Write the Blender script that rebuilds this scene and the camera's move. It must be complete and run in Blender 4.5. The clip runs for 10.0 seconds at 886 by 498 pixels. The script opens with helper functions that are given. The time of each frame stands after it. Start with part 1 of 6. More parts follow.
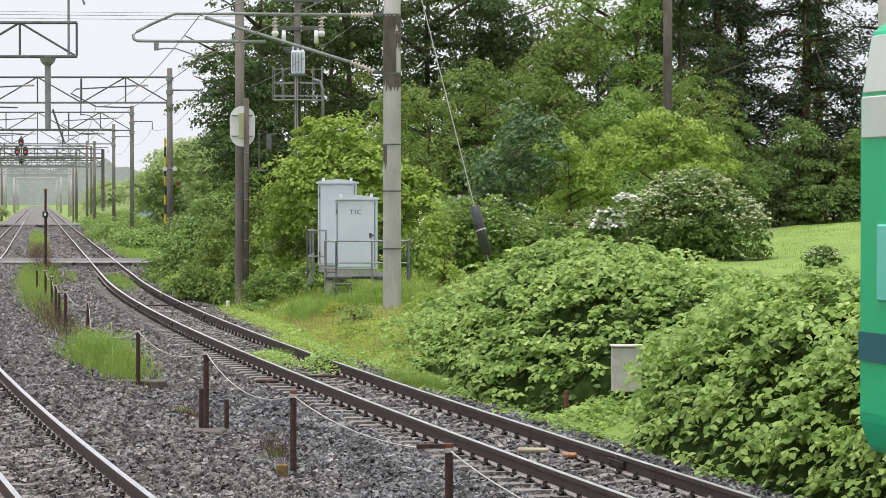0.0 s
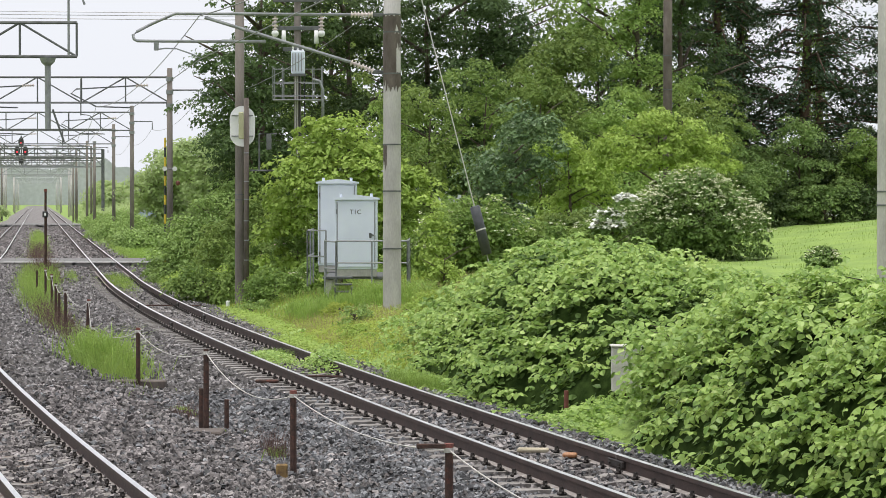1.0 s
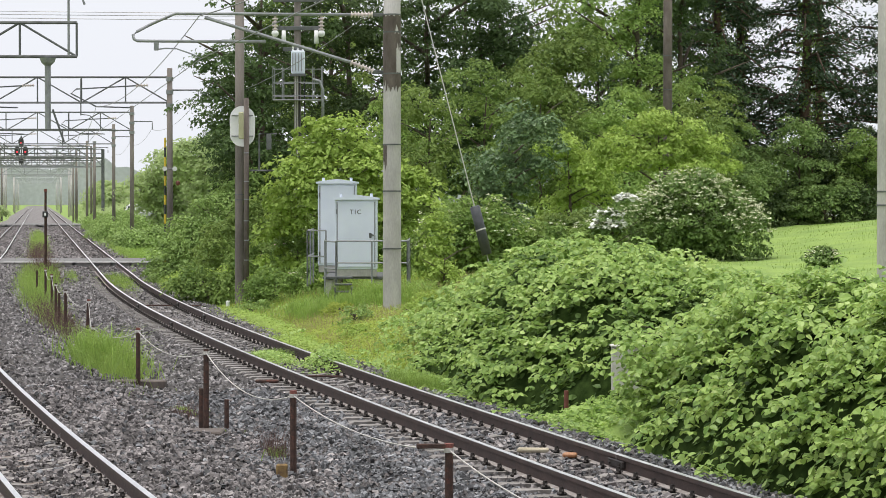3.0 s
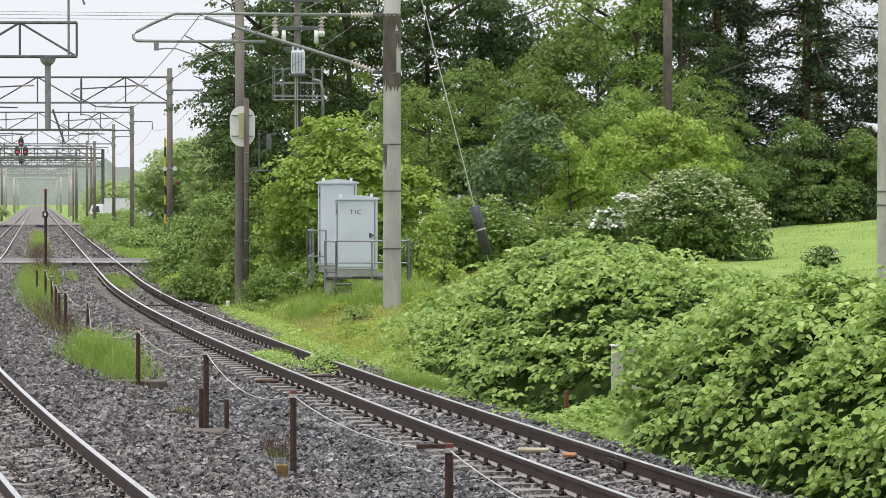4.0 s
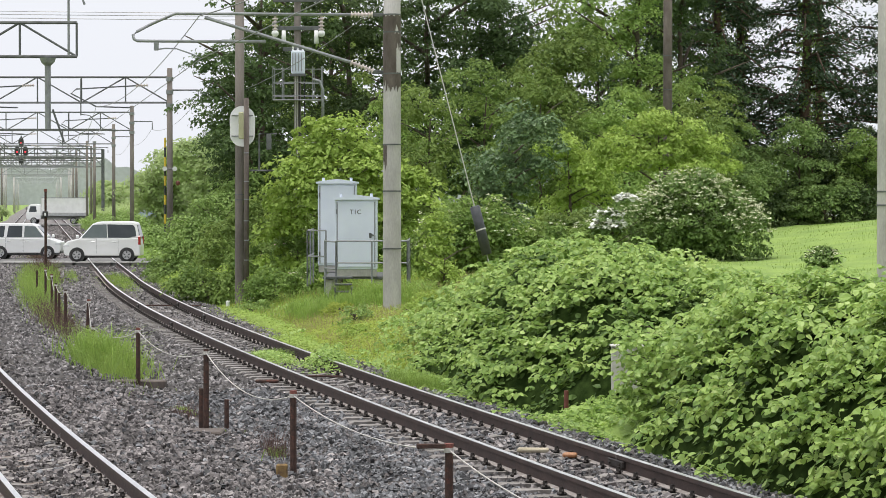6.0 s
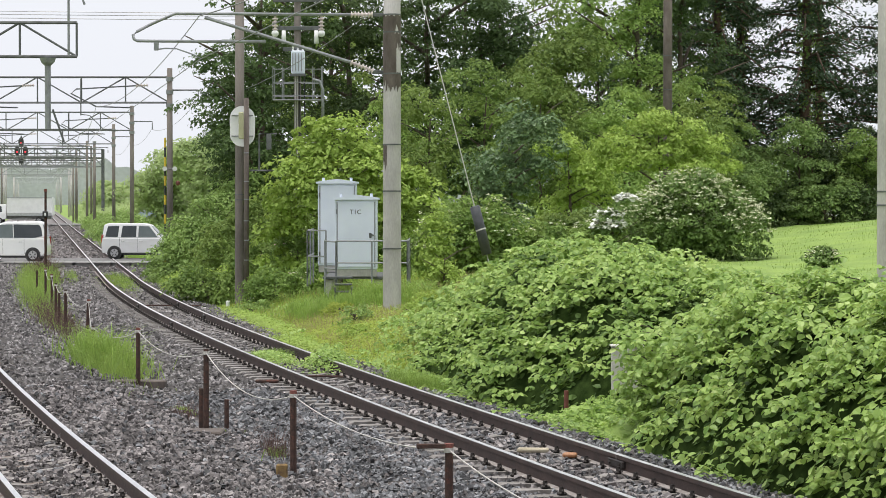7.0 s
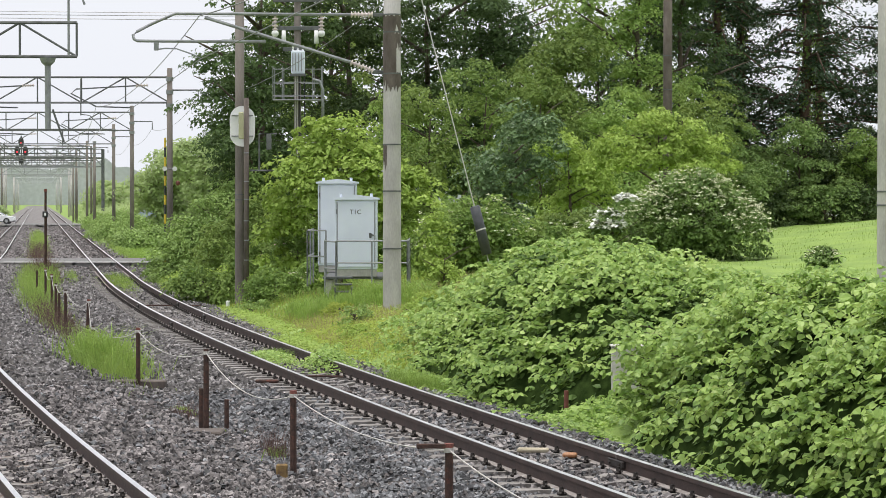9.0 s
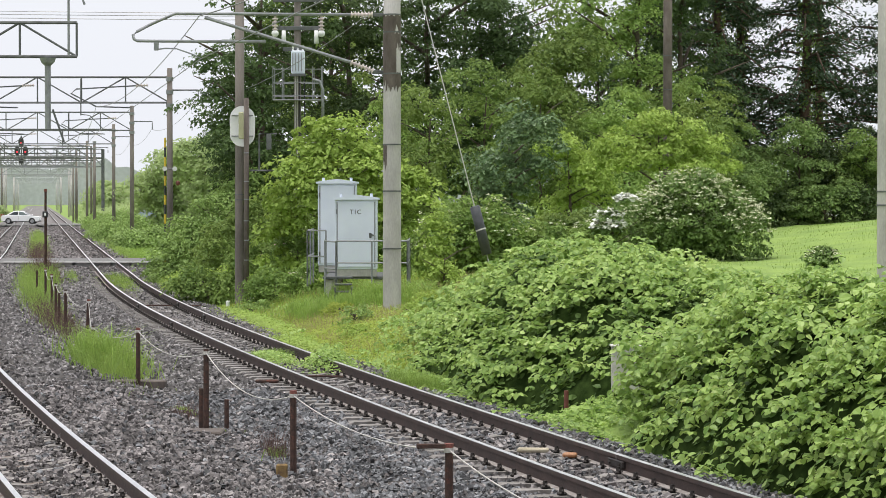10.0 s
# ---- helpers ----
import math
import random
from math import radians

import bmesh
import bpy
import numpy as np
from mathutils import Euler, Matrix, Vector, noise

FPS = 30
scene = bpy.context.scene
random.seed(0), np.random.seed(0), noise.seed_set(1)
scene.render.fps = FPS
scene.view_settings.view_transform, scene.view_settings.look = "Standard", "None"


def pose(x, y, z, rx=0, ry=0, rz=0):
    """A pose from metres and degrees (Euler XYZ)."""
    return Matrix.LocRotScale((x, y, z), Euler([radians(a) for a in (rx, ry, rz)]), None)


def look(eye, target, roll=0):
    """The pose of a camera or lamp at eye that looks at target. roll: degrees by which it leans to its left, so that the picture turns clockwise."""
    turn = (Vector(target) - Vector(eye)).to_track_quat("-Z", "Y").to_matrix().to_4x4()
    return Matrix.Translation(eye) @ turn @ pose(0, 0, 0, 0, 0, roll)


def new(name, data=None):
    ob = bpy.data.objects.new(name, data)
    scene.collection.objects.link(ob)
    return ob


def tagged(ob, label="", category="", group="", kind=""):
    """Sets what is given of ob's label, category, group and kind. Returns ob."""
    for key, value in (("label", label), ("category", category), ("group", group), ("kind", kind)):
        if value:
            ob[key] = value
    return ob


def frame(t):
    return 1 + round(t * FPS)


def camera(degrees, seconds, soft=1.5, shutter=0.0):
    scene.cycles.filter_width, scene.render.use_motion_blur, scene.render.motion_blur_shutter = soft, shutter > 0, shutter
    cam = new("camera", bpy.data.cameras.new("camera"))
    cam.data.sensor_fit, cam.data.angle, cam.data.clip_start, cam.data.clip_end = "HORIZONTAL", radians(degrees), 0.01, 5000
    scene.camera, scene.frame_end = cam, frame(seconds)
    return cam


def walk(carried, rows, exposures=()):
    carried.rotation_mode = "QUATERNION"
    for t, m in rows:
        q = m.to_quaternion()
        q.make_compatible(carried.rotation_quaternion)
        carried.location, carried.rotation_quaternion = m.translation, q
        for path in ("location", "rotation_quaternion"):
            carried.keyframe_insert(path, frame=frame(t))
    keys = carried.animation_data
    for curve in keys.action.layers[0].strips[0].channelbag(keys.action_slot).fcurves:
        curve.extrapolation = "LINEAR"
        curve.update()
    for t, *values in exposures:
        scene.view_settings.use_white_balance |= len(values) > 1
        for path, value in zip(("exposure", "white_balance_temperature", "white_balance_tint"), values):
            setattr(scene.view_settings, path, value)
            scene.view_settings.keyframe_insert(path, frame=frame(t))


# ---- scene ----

# Camera on a tripod by the line, looking along +y with a long lens.
cam = camera(18.37, 10.0, soft=0.85)
STAND = pose(0, 0, 2.7, 90 - 1.028, 0, 0)
walk(cam, [(0, STAND), (10.0, STAND)], exposures=[(0, 0.13), (10.0, 0.13)])

# ---------------- light: bright overcast ----------------
world = bpy.data.worlds.new("overcast_sky")
scene.world = world
world.use_nodes = True
wn = world.node_tree
wn.nodes.clear()
w_out = wn.nodes.new("ShaderNodeOutputWorld")
w_bg = wn.nodes.new("ShaderNodeBackground")
w_sky = wn.nodes.new("ShaderNodeTexSky")
w_sky.sky_type = "NISHITA"
w_sky.sun_disc = False
w_sky.sun_elevation = radians(81)
w_sky.sun_rotation = radians(229)
w_sky.dust_density = 6.0
w_gain = wn.nodes.new("ShaderNodeMix")
w_gain.data_type = "RGBA"
w_gain.blend_type = "MULTIPLY"
w_gain.inputs["Factor"].default_value = 1.0
w_gain.inputs["B"].default_value = (0.10, 0.10, 0.10, 1)
w_cloud = wn.nodes.new("ShaderNodeMix")
w_cloud.data_type = "RGBA"
w_cloud.inputs["Factor"].default_value = 0.86
w_cloud.inputs["B"].default_value = (0.918, 0.94, 1.005, 1)
wn.links.new(w_sky.outputs["Color"], w_gain.inputs["A"])
wn.links.new(w_gain.outputs["Result"], w_cloud.inputs["A"])
wn.links.new(w_cloud.outputs["Result"], w_bg.inputs["Color"])
w_bg.inputs["Strength"].default_value = 1.0
wn.links.new(w_bg.outputs["Background"], w_out.inputs["Surface"])

sun_data = bpy.data.lights.new("sun", "SUN")
sun_data.energy = 2.7
sun_data.angle = radians(20)
sun_data.color = (1.0, 0.97, 0.92)
sun = new("sun", sun_data)
sun.matrix_world = look((-8, -7, 70), (0, 0, 0))


# ---------------- materials ----------------
def nodes_of(name):
    m = bpy.data.materials.new(name)
    m.use_nodes = True
    nt = m.node_tree
    return m, nt, nt.nodes["Principled BSDF"]


def surface(name, c1, c2, scale=8.0, rough=0.8, metal=0.0, bump=0.15, fine=None, stain=None, stain_at=0.62, spread=0.0, island=False, streak=1.0, spec=0.5, grain=0.22):
    """Two-scale noise between c1 and c2, fine grain, optional stains, optional variation by object or by island."""
    m, nt, b = nodes_of(name)
    N, L = nt.nodes, nt.links
    co = N.new("ShaderNodeTexCoord")
    mp = N.new("ShaderNodeMapping")
    mp.inputs["Scale"].default_value = (1, 1, streak)
    L.new(co.outputs["Object"], mp.inputs["Vector"])
    big = N.new("ShaderNodeTexNoise")
    big.inputs["Scale"].default_value = scale
    big.inputs["Detail"].default_value = 5
    L.new(mp.outputs["Vector"], big.inputs["Vector"])
    ramp = N.new("ShaderNodeValToRGB")
    ramp.color_ramp.elements[0].position, ramp.color_ramp.elements[1].position = 0.33, 0.68
    ramp.color_ramp.elements[0].color, ramp.color_ramp.elements[1].color = (*c1, 1), (*c2, 1)
    L.new(big.outputs["Fac"], ramp.inputs["Fac"])
    col = ramp.outputs["Color"]
    small = N.new("ShaderNodeTexNoise")
    small.inputs["Scale"].default_value = fine or scale * 9
    small.inputs["Detail"].default_value = 3
    L.new(mp.outputs["Vector"], small.inputs["Vector"])
    if stain:
        st = N.new("ShaderNodeTexNoise")
        st.inputs["Scale"].default_value = scale * 0.37
        st.inputs["Detail"].default_value = 7
        st.inputs["Roughness"].default_value = 0.7
        L.new(mp.outputs["Vector"], st.inputs["Vector"])
        sr = N.new("ShaderNodeMapRange")
        sr.inputs["From Min"].default_value, sr.inputs["From Max"].default_value = stain_at - 0.05, stain_at + 0.06
        L.new(st.outputs["Fac"], sr.inputs["Value"])
        mx = N.new("ShaderNodeMix")
        mx.data_type = "RGBA"
        mx.inputs["B"].default_value = (*stain, 1)
        L.new(sr.outputs["Result"], mx.inputs["Factor"])
        L.new(col, mx.inputs["A"])
        col = mx.outputs["Result"]
    hv = N.new("ShaderNodeHueSaturation")
    L.new(col, hv.inputs["Color"])
    mr = N.new("ShaderNodeMapRange")
    mr.inputs["To Min"].default_value, mr.inputs["To Max"].default_value = 1 - grain, 1 + grain
    L.new(small.outputs["Fac"], mr.inputs["Value"])
    val = mr.outputs["Result"]
    if spread > 0:
        if island:
            src = N.new("ShaderNodeNewGeometry").outputs["Random Per Island"]
        else:
            src = N.new("ShaderNodeObjectInfo").outputs["Random"]
        vr = N.new("ShaderNodeMapRange")
        vr.inputs["To Min"].default_value, vr.inputs["To Max"].default_value = 1 - spread, 1 + spread
        L.new(src, vr.inputs["Value"])
        mu = N.new("ShaderNodeMath")
        mu.operation = "MULTIPLY"
        L.new(val, mu.inputs[0])
        L.new(vr.outputs["Result"], mu.inputs[1])
        val = mu.outputs["Value"]
    L.new(val, hv.inputs["Value"])
    L.new(hv.outputs["Color"], b.inputs["Base Color"])
    rr = N.new("ShaderNodeMapRange")
    rr.inputs["To Min"].default_value, rr.inputs["To Max"].default_value = max(0.02, rough - 0.12), min(1.0, rough + 0.12)
    L.new(big.outputs["Fac"], rr.inputs["Value"])
    L.new(rr.outputs["Result"], b.inputs["Roughness"])
    b.inputs["Metallic"].default_value = metal
    b.inputs["Specular IOR Level"].default_value = spec
    if bump > 0:
        bp = N.new("ShaderNodeBump")
        bp.inputs["Strength"].default_value = bump
        bp.inputs["Distance"].default_value = 0.02
        L.new(small.outputs["Fac"], bp.inputs["Height"])
        L.new(bp.outputs["Normal"], b.inputs["Normal"])
    return m


def leafy(name, dark, light, young=None, clear=0.35, gloss=0.45, patch=0.35, swing=0.0, each=0.34):
    """Leaf material: each leaf its own green, patches of older and younger leaves, light passing through."""
    m, nt, b = nodes_of(name)
    N, L = nt.nodes, nt.links
    isl = N.new("ShaderNodeNewGeometry")
    co = N.new("ShaderNodeTexCoord")
    nz = N.new("ShaderNodeTexNoise")
    nz.inputs["Scale"].default_value = patch
    nz.inputs["Detail"].default_value = 3
    L.new(co.outputs["Object"], nz.inputs["Vector"])
    ad = N.new("ShaderNodeMath")
    ad.operation = "MULTIPLY_ADD"
    ad.inputs[1].default_value = each
    L.new(isl.outputs["Random Per Island"], ad.inputs[0])
    sb = N.new("ShaderNodeMath")
    sb.operation = "SUBTRACT"
    sb.inputs[1].default_value = each * 0.5
    L.new(nz.outputs["Fac"], sb.inputs[0])
    L.new(sb.outputs["Value"], ad.inputs[2])
    ramp = N.new("ShaderNodeValToRGB")
    e = ramp.color_ramp.elements
    e[0].position, e[0].color = 0.15, (*dark, 1)
    e[1].position, e[1].color = 0.75, (*light, 1)
    if young:
        y = e.new(0.95)
        y.color = (*young, 1)
    L.new(ad.outputs["Value"], ramp.inputs["Fac"])
    oi = N.new("ShaderNodeObjectInfo")
    vary = N.new("ShaderNodeHueSaturation")
    hr, vr = N.new("ShaderNodeMapRange"), N.new("ShaderNodeMapRange")
    hr.inputs["To Min"].default_value, hr.inputs["To Max"].default_value = 0.488, 0.502
    vr.inputs["To Min"].default_value, vr.inputs["To Max"].default_value = 1 - swing, 1 + swing
    fr = N.new("ShaderNodeMath")
    fr.operation = "FRACT"
    mu = N.new("ShaderNodeMath")
    mu.operation = "MULTIPLY"
    mu.inputs[1].default_value = 7.3
    L.new(oi.outputs["Random"], mu.inputs[0])
    L.new(mu.outputs["Value"], fr.inputs[0])
    L.new(fr.outputs["Value"], hr.inputs["Value"])
    L.new(oi.outputs["Random"], vr.inputs["Value"])
    if swing > 0:
        L.new(hr.outputs["Result"], vary.inputs["Hue"])
        L.new(vr.outputs["Result"], vary.inputs["Value"])
    L.new(ramp.outputs["Color"], vary.inputs["Color"])
    L.new(vary.outputs["Color"], b.inputs["Base Color"])
    b.inputs["Roughness"].default_value = gloss
    b.inputs["Specular IOR Level"].default_value = 0.22
    tr = N.new("ShaderNodeBsdfTranslucent")
    hs = N.new("ShaderNodeHueSaturation")
    hs.inputs["Hue"].default_value = 0.485
    hs.inputs["Value"].default_value = 1.15
    L.new(vary.outputs["Color"], hs.inputs["Color"])
    L.new(hs.outputs["Color"], tr.inputs["Color"])
    mx = N.new("ShaderNodeMixShader")
    mx.inputs["Fac"].default_value = clear
    L.new(b.outputs["BSDF"], mx.inputs[1])
    L.new(tr.outputs["BSDF"], mx.inputs[2])
    L.new(mx.outputs["Shader"], N["Material Output"].inputs["Surface"])
    return m


def glow(name, color, power):
    m, nt, b = nodes_of(name)
    b.inputs["Base Color"].default_value = (*color, 1)
    b.inputs["Emission Color"].default_value = (*color, 1)
    b.inputs["Emission Strength"].default_value = power
    return m


M = {
    "ballast": surface("ballast_stone", (0.06, 0.053, 0.051), (0.31, 0.283, 0.276), 3, 0.85, bump=0.5, fine=60, spread=0.62, island=True),
    "ballast_grey": surface("newer_grey_ballast", (0.055, 0.055, 0.057), (0.25, 0.253, 0.262), 3, 0.8, bump=0.5, fine=60, spread=0.6, island=True),
    "ballast_far": surface("mixed_ballast", (0.075, 0.069, 0.067), (0.31, 0.292, 0.288), 3, 0.85, bump=0.5, fine=60, spread=0.6, island=True),
    "stone": surface("ballast_stone_single", (0.09, 0.081, 0.077), (0.31, 0.295, 0.285), 11, 0.85, bump=0.5, spread=0.62),
    "bedfar": surface("far_ballast", (0.13, 0.117, 0.11), (0.24, 0.225, 0.22), 2.0, 0.95, bump=1.0, fine=22, stain=(0.12, 0.10, 0.085), stain_at=0.6),
    # near bed, darkened so its colour stands for shade between the stones
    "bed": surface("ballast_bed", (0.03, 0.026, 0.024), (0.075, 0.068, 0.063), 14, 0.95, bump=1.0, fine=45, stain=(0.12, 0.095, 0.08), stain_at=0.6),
    # dark green that paints the shade seen between vine leaves
    "under": surface("painted_vine_shade", (0.018, 0.032, 0.009), (0.04, 0.065, 0.018), 9, 1.0, bump=0.6, spec=0.0),
    # skyline backdrop: haze mixed into the base colour
    "haze": surface("skyline_painted_haze", (0.44, 0.45, 0.49), (0.51, 0.52, 0.56), 0.05, 1.0, bump=0.0, spec=0.0),
    "rail": surface("rail_web_rust", (0.048, 0.031, 0.026), (0.088, 0.059, 0.05), 5, 0.75, 0.2, 0.2),
    "foot": surface("dusty_rail_foot", (0.20, 0.17, 0.155), (0.34, 0.31, 0.29), 7, 0.8, 0.1, 0.1, stain=(0.1, 0.07, 0.055), stain_at=0.6),
    "railtop": surface("rail_head_polished", (0.62, 0.62, 0.62), (0.76, 0.75, 0.74), 3, 0.34, 0.85, 0.02),
    "sleeper": surface("sleeper_concrete", (0.16, 0.145, 0.13), (0.27, 0.25, 0.235), 6, 0.9, bump=0.3, stain=(0.15, 0.11, 0.085), spread=0.18),
    "clip": surface("rail_clip_iron", (0.02, 0.017, 0.015), (0.05, 0.04, 0.035), 12, 0.6, 0.4, 0.2),
    "grass_soil": surface("grassy_soil", (0.165, 0.255, 0.05), (0.235, 0.335, 0.068), 0.9, 0.95, bump=0.8, fine=24, stain=(0.24, 0.24, 0.08), stain_at=0.66),
    "concrete": surface("pole_concrete", (0.36, 0.342, 0.33), (0.50, 0.478, 0.46), 3.2, 0.85, bump=0.12, streak=0.3, fine=40),
    "concrete_old": surface("old_pole_concrete", (0.13, 0.112, 0.10), (0.22, 0.195, 0.175), 3, 0.9, bump=0.15, streak=0.25, fine=40),
    "concrete_dark": surface("bare_concrete_patch", (0.085, 0.068, 0.058), (0.15, 0.125, 0.11), 5, 0.95, bump=0.3, streak=0.4),
    "steel": surface("galvanised_steel", (0.20, 0.21, 0.215), (0.31, 0.32, 0.325), 6, 0.55, 0.15, 0.05, stain=(0.22, 0.17, 0.13), stain_at=0.68),
    # steel of the farthest gantries, haze put into its pale colour
    "hazed_steel": surface("steel_paled_for_haze", (0.34, 0.355, 0.37), (0.45, 0.465, 0.48), 4, 0.55, 0.1, 0.05),
    "steel_dark": surface("weathered_steel", (0.075, 0.08, 0.08), (0.15, 0.155, 0.155), 5, 0.65, 0.1, 0.08),
    "iron": surface("rusty_iron", (0.045, 0.028, 0.023), (0.10, 0.055, 0.042), 14, 0.85, 0.2, 0.3, stain=(0.16, 0.055, 0.035), stain_at=0.6),
    "redtip": surface("faded_red_paint", (0.13, 0.035, 0.028), (0.22, 0.075, 0.06), 16, 0.7, bump=0.2),
    "rope": surface("grey_rope", (0.42, 0.40, 0.37), (0.58, 0.56, 0.53), 30, 0.9, bump=0.2),
    "cable": surface("black_cable", (0.02, 0.02, 0.022), (0.045, 0.045, 0.05), 20, 0.5, bump=0.05),
    "wire": surface("overhead_wire", (0.2, 0.2, 0.2), (0.3, 0.3, 0.3), 20, 0.5, 0.6, 0.0),
    "porcelain": surface("porcelain", (0.52, 0.44, 0.41), (0.66, 0.58, 0.55), 7, 0.3, bump=0.03, grain=0.02),
    "white_porcelain": surface("white_porcelain", (0.70, 0.70, 0.70), (0.82, 0.82, 0.82), 7, 0.25, bump=0.03, grain=0.02),
    "cabinet": surface("painted_cabinet_steel", (0.65, 0.70, 0.80), (0.72, 0.77, 0.86), 1.6, 0.45, bump=0.02, fine=60, grain=0.06),
    "cabinet_trim": surface("cabinet_seam", (0.10, 0.10, 0.10), (0.18, 0.18, 0.18), 8, 0.6, bump=0.05),
    "ink": surface("black_lettering", (0.02, 0.02, 0.02), (0.04, 0.04, 0.04), 20, 0.6, bump=0.0),
    "white": surface("white_paint", (0.74, 0.74, 0.73), (0.83, 0.83, 0.82), 2, 0.4, bump=0.03, grain=0.06),
    "carwhite": surface("white_car_paint", (0.80, 0.80, 0.80), (0.84, 0.84, 0.84), 1, 0.18, bump=0.0, grain=0.02),
    "blueglass": surface("silver_blue_car_paint", (0.35, 0.42, 0.52), (0.42, 0.5, 0.6), 1, 0.2, 0.3, 0.0, grain=0.02),
    "glass": surface("dark_car_glass", (0.03, 0.038, 0.042), (0.05, 0.06, 0.065), 1, 0.06, bump=0.0, grain=0.02),
    "tyre": surface("tyre_rubber", (0.018, 0.018, 0.018), (0.035, 0.035, 0.035), 20, 0.85, bump=0.1),
    "rim": surface("alloy_rim", (0.38, 0.38, 0.39), (0.55, 0.55, 0.56), 8, 0.35, 0.7, 0.0),
    "lens": surface("headlamp_lens", (0.6, 0.62, 0.65), (0.8, 0.8, 0.82), 8, 0.1, bump=0.0, grain=0.02),
    "redlens": surface("red_lamp_lens", (0.30, 0.02, 0.02), (0.45, 0.03, 0.03), 8, 0.15, bump=0.0),
    "black": surface("black_plastic", (0.02, 0.02, 0.02), (0.04, 0.04, 0.04), 10, 0.5, bump=0.05),
    "guard": surface("weathered_black_guard", (0.035, 0.037, 0.042), (0.07, 0.073, 0.08), 6, 0.45, bump=0.05),
    "bark": surface("tree_bark", (0.06, 0.045, 0.035), (0.14, 0.11, 0.085), 9, 0.95, bump=0.8, streak=0.25),
    "cedar": surface("reddish_conifer_bark", (0.075, 0.045, 0.033), (0.17, 0.105, 0.08), 7, 0.95, bump=0.8, streak=0.2),
    "asphalt": surface("asphalt", (0.13, 0.125, 0.12), (0.19, 0.185, 0.18), 4, 0.75, bump=0.3, fine=60),
    "panel": surface("crossing_panel", (0.28, 0.275, 0.265), (0.41, 0.40, 0.385), 3, 0.85, bump=0.15, spread=0.12),
    "rustbox": surface("white_box_rusting", (0.50, 0.47, 0.43), (0.62, 0.60, 0.56), 6, 0.7, bump=0.15, stain=(0.28, 0.16, 0.10), stain_at=0.63),
    "orange": surface("orange_bond_cover", (0.36, 0.15, 0.06), (0.46, 0.24, 0.12), 20, 0.6, bump=0.1),
    "stakewood": surface("old_yellow_stake", (0.13, 0.08, 0.04), (0.30, 0.2, 0.07), 14, 0.9, bump=0.3),
    "cream": surface("cream_weathered_wood", (0.38, 0.33, 0.23), (0.50, 0.44, 0.33), 12, 0.8, bump=0.2),
    "yellow": surface("yellow_paint", (0.60, 0.42, 0.03), (0.72, 0.52, 0.06), 6, 0.6, bump=0.05),
    "olive": surface("pale_olive_paint", (0.38, 0.37, 0.22), (0.46, 0.45, 0.28), 6, 0.6, bump=0.05),
    "traingreen": surface("green_train_paint", (0.012, 0.42, 0.20), (0.016, 0.47, 0.23), 1, 0.3, bump=0.0, grain=0.02, spec=0.15),
    "trainblue": surface("deep_teal_train_stripe", (0.004, 0.09, 0.14), (0.006, 0.11, 0.16), 1, 0.3, bump=0.0, grain=0.02, spec=0.15),
    "trainpale": surface("pale_train_paint", (0.50, 0.56, 0.53), (0.58, 0.62, 0.6), 1, 0.35, bump=0.0, grain=0.06),
    "trainglass": surface("cyan_train_glass", (0.10, 0.50, 0.50), (0.14, 0.58, 0.56), 1, 0.08, bump=0.0, grain=0.02),
    "undercar": surface("underframe_grey", (0.16, 0.16, 0.15), (0.26, 0.26, 0.25), 4, 0.8, bump=0.1),
    "house": surface("house_wall", (0.55, 0.54, 0.52), (0.66, 0.65, 0.63), 2, 0.8, bump=0.05),
    "petal": surface("white_petals", (0.72, 0.72, 0.66), (0.85, 0.85, 0.80), 9, 0.8, bump=0.0),
    "creampetal": surface("cream_flower_heads", (0.55, 0.57, 0.36), (0.68, 0.69, 0.50), 9, 0.8, bump=0.0),
    "pink": surface("pink_petals", (0.62, 0.38, 0.42), (0.75, 0.52, 0.55), 9, 0.8, bump=0.0),
    "clearglass": surface("light_car_glass", (0.11, 0.135, 0.135), (0.16, 0.19, 0.185), 1, 0.08, bump=0.0, grain=0.02),
}
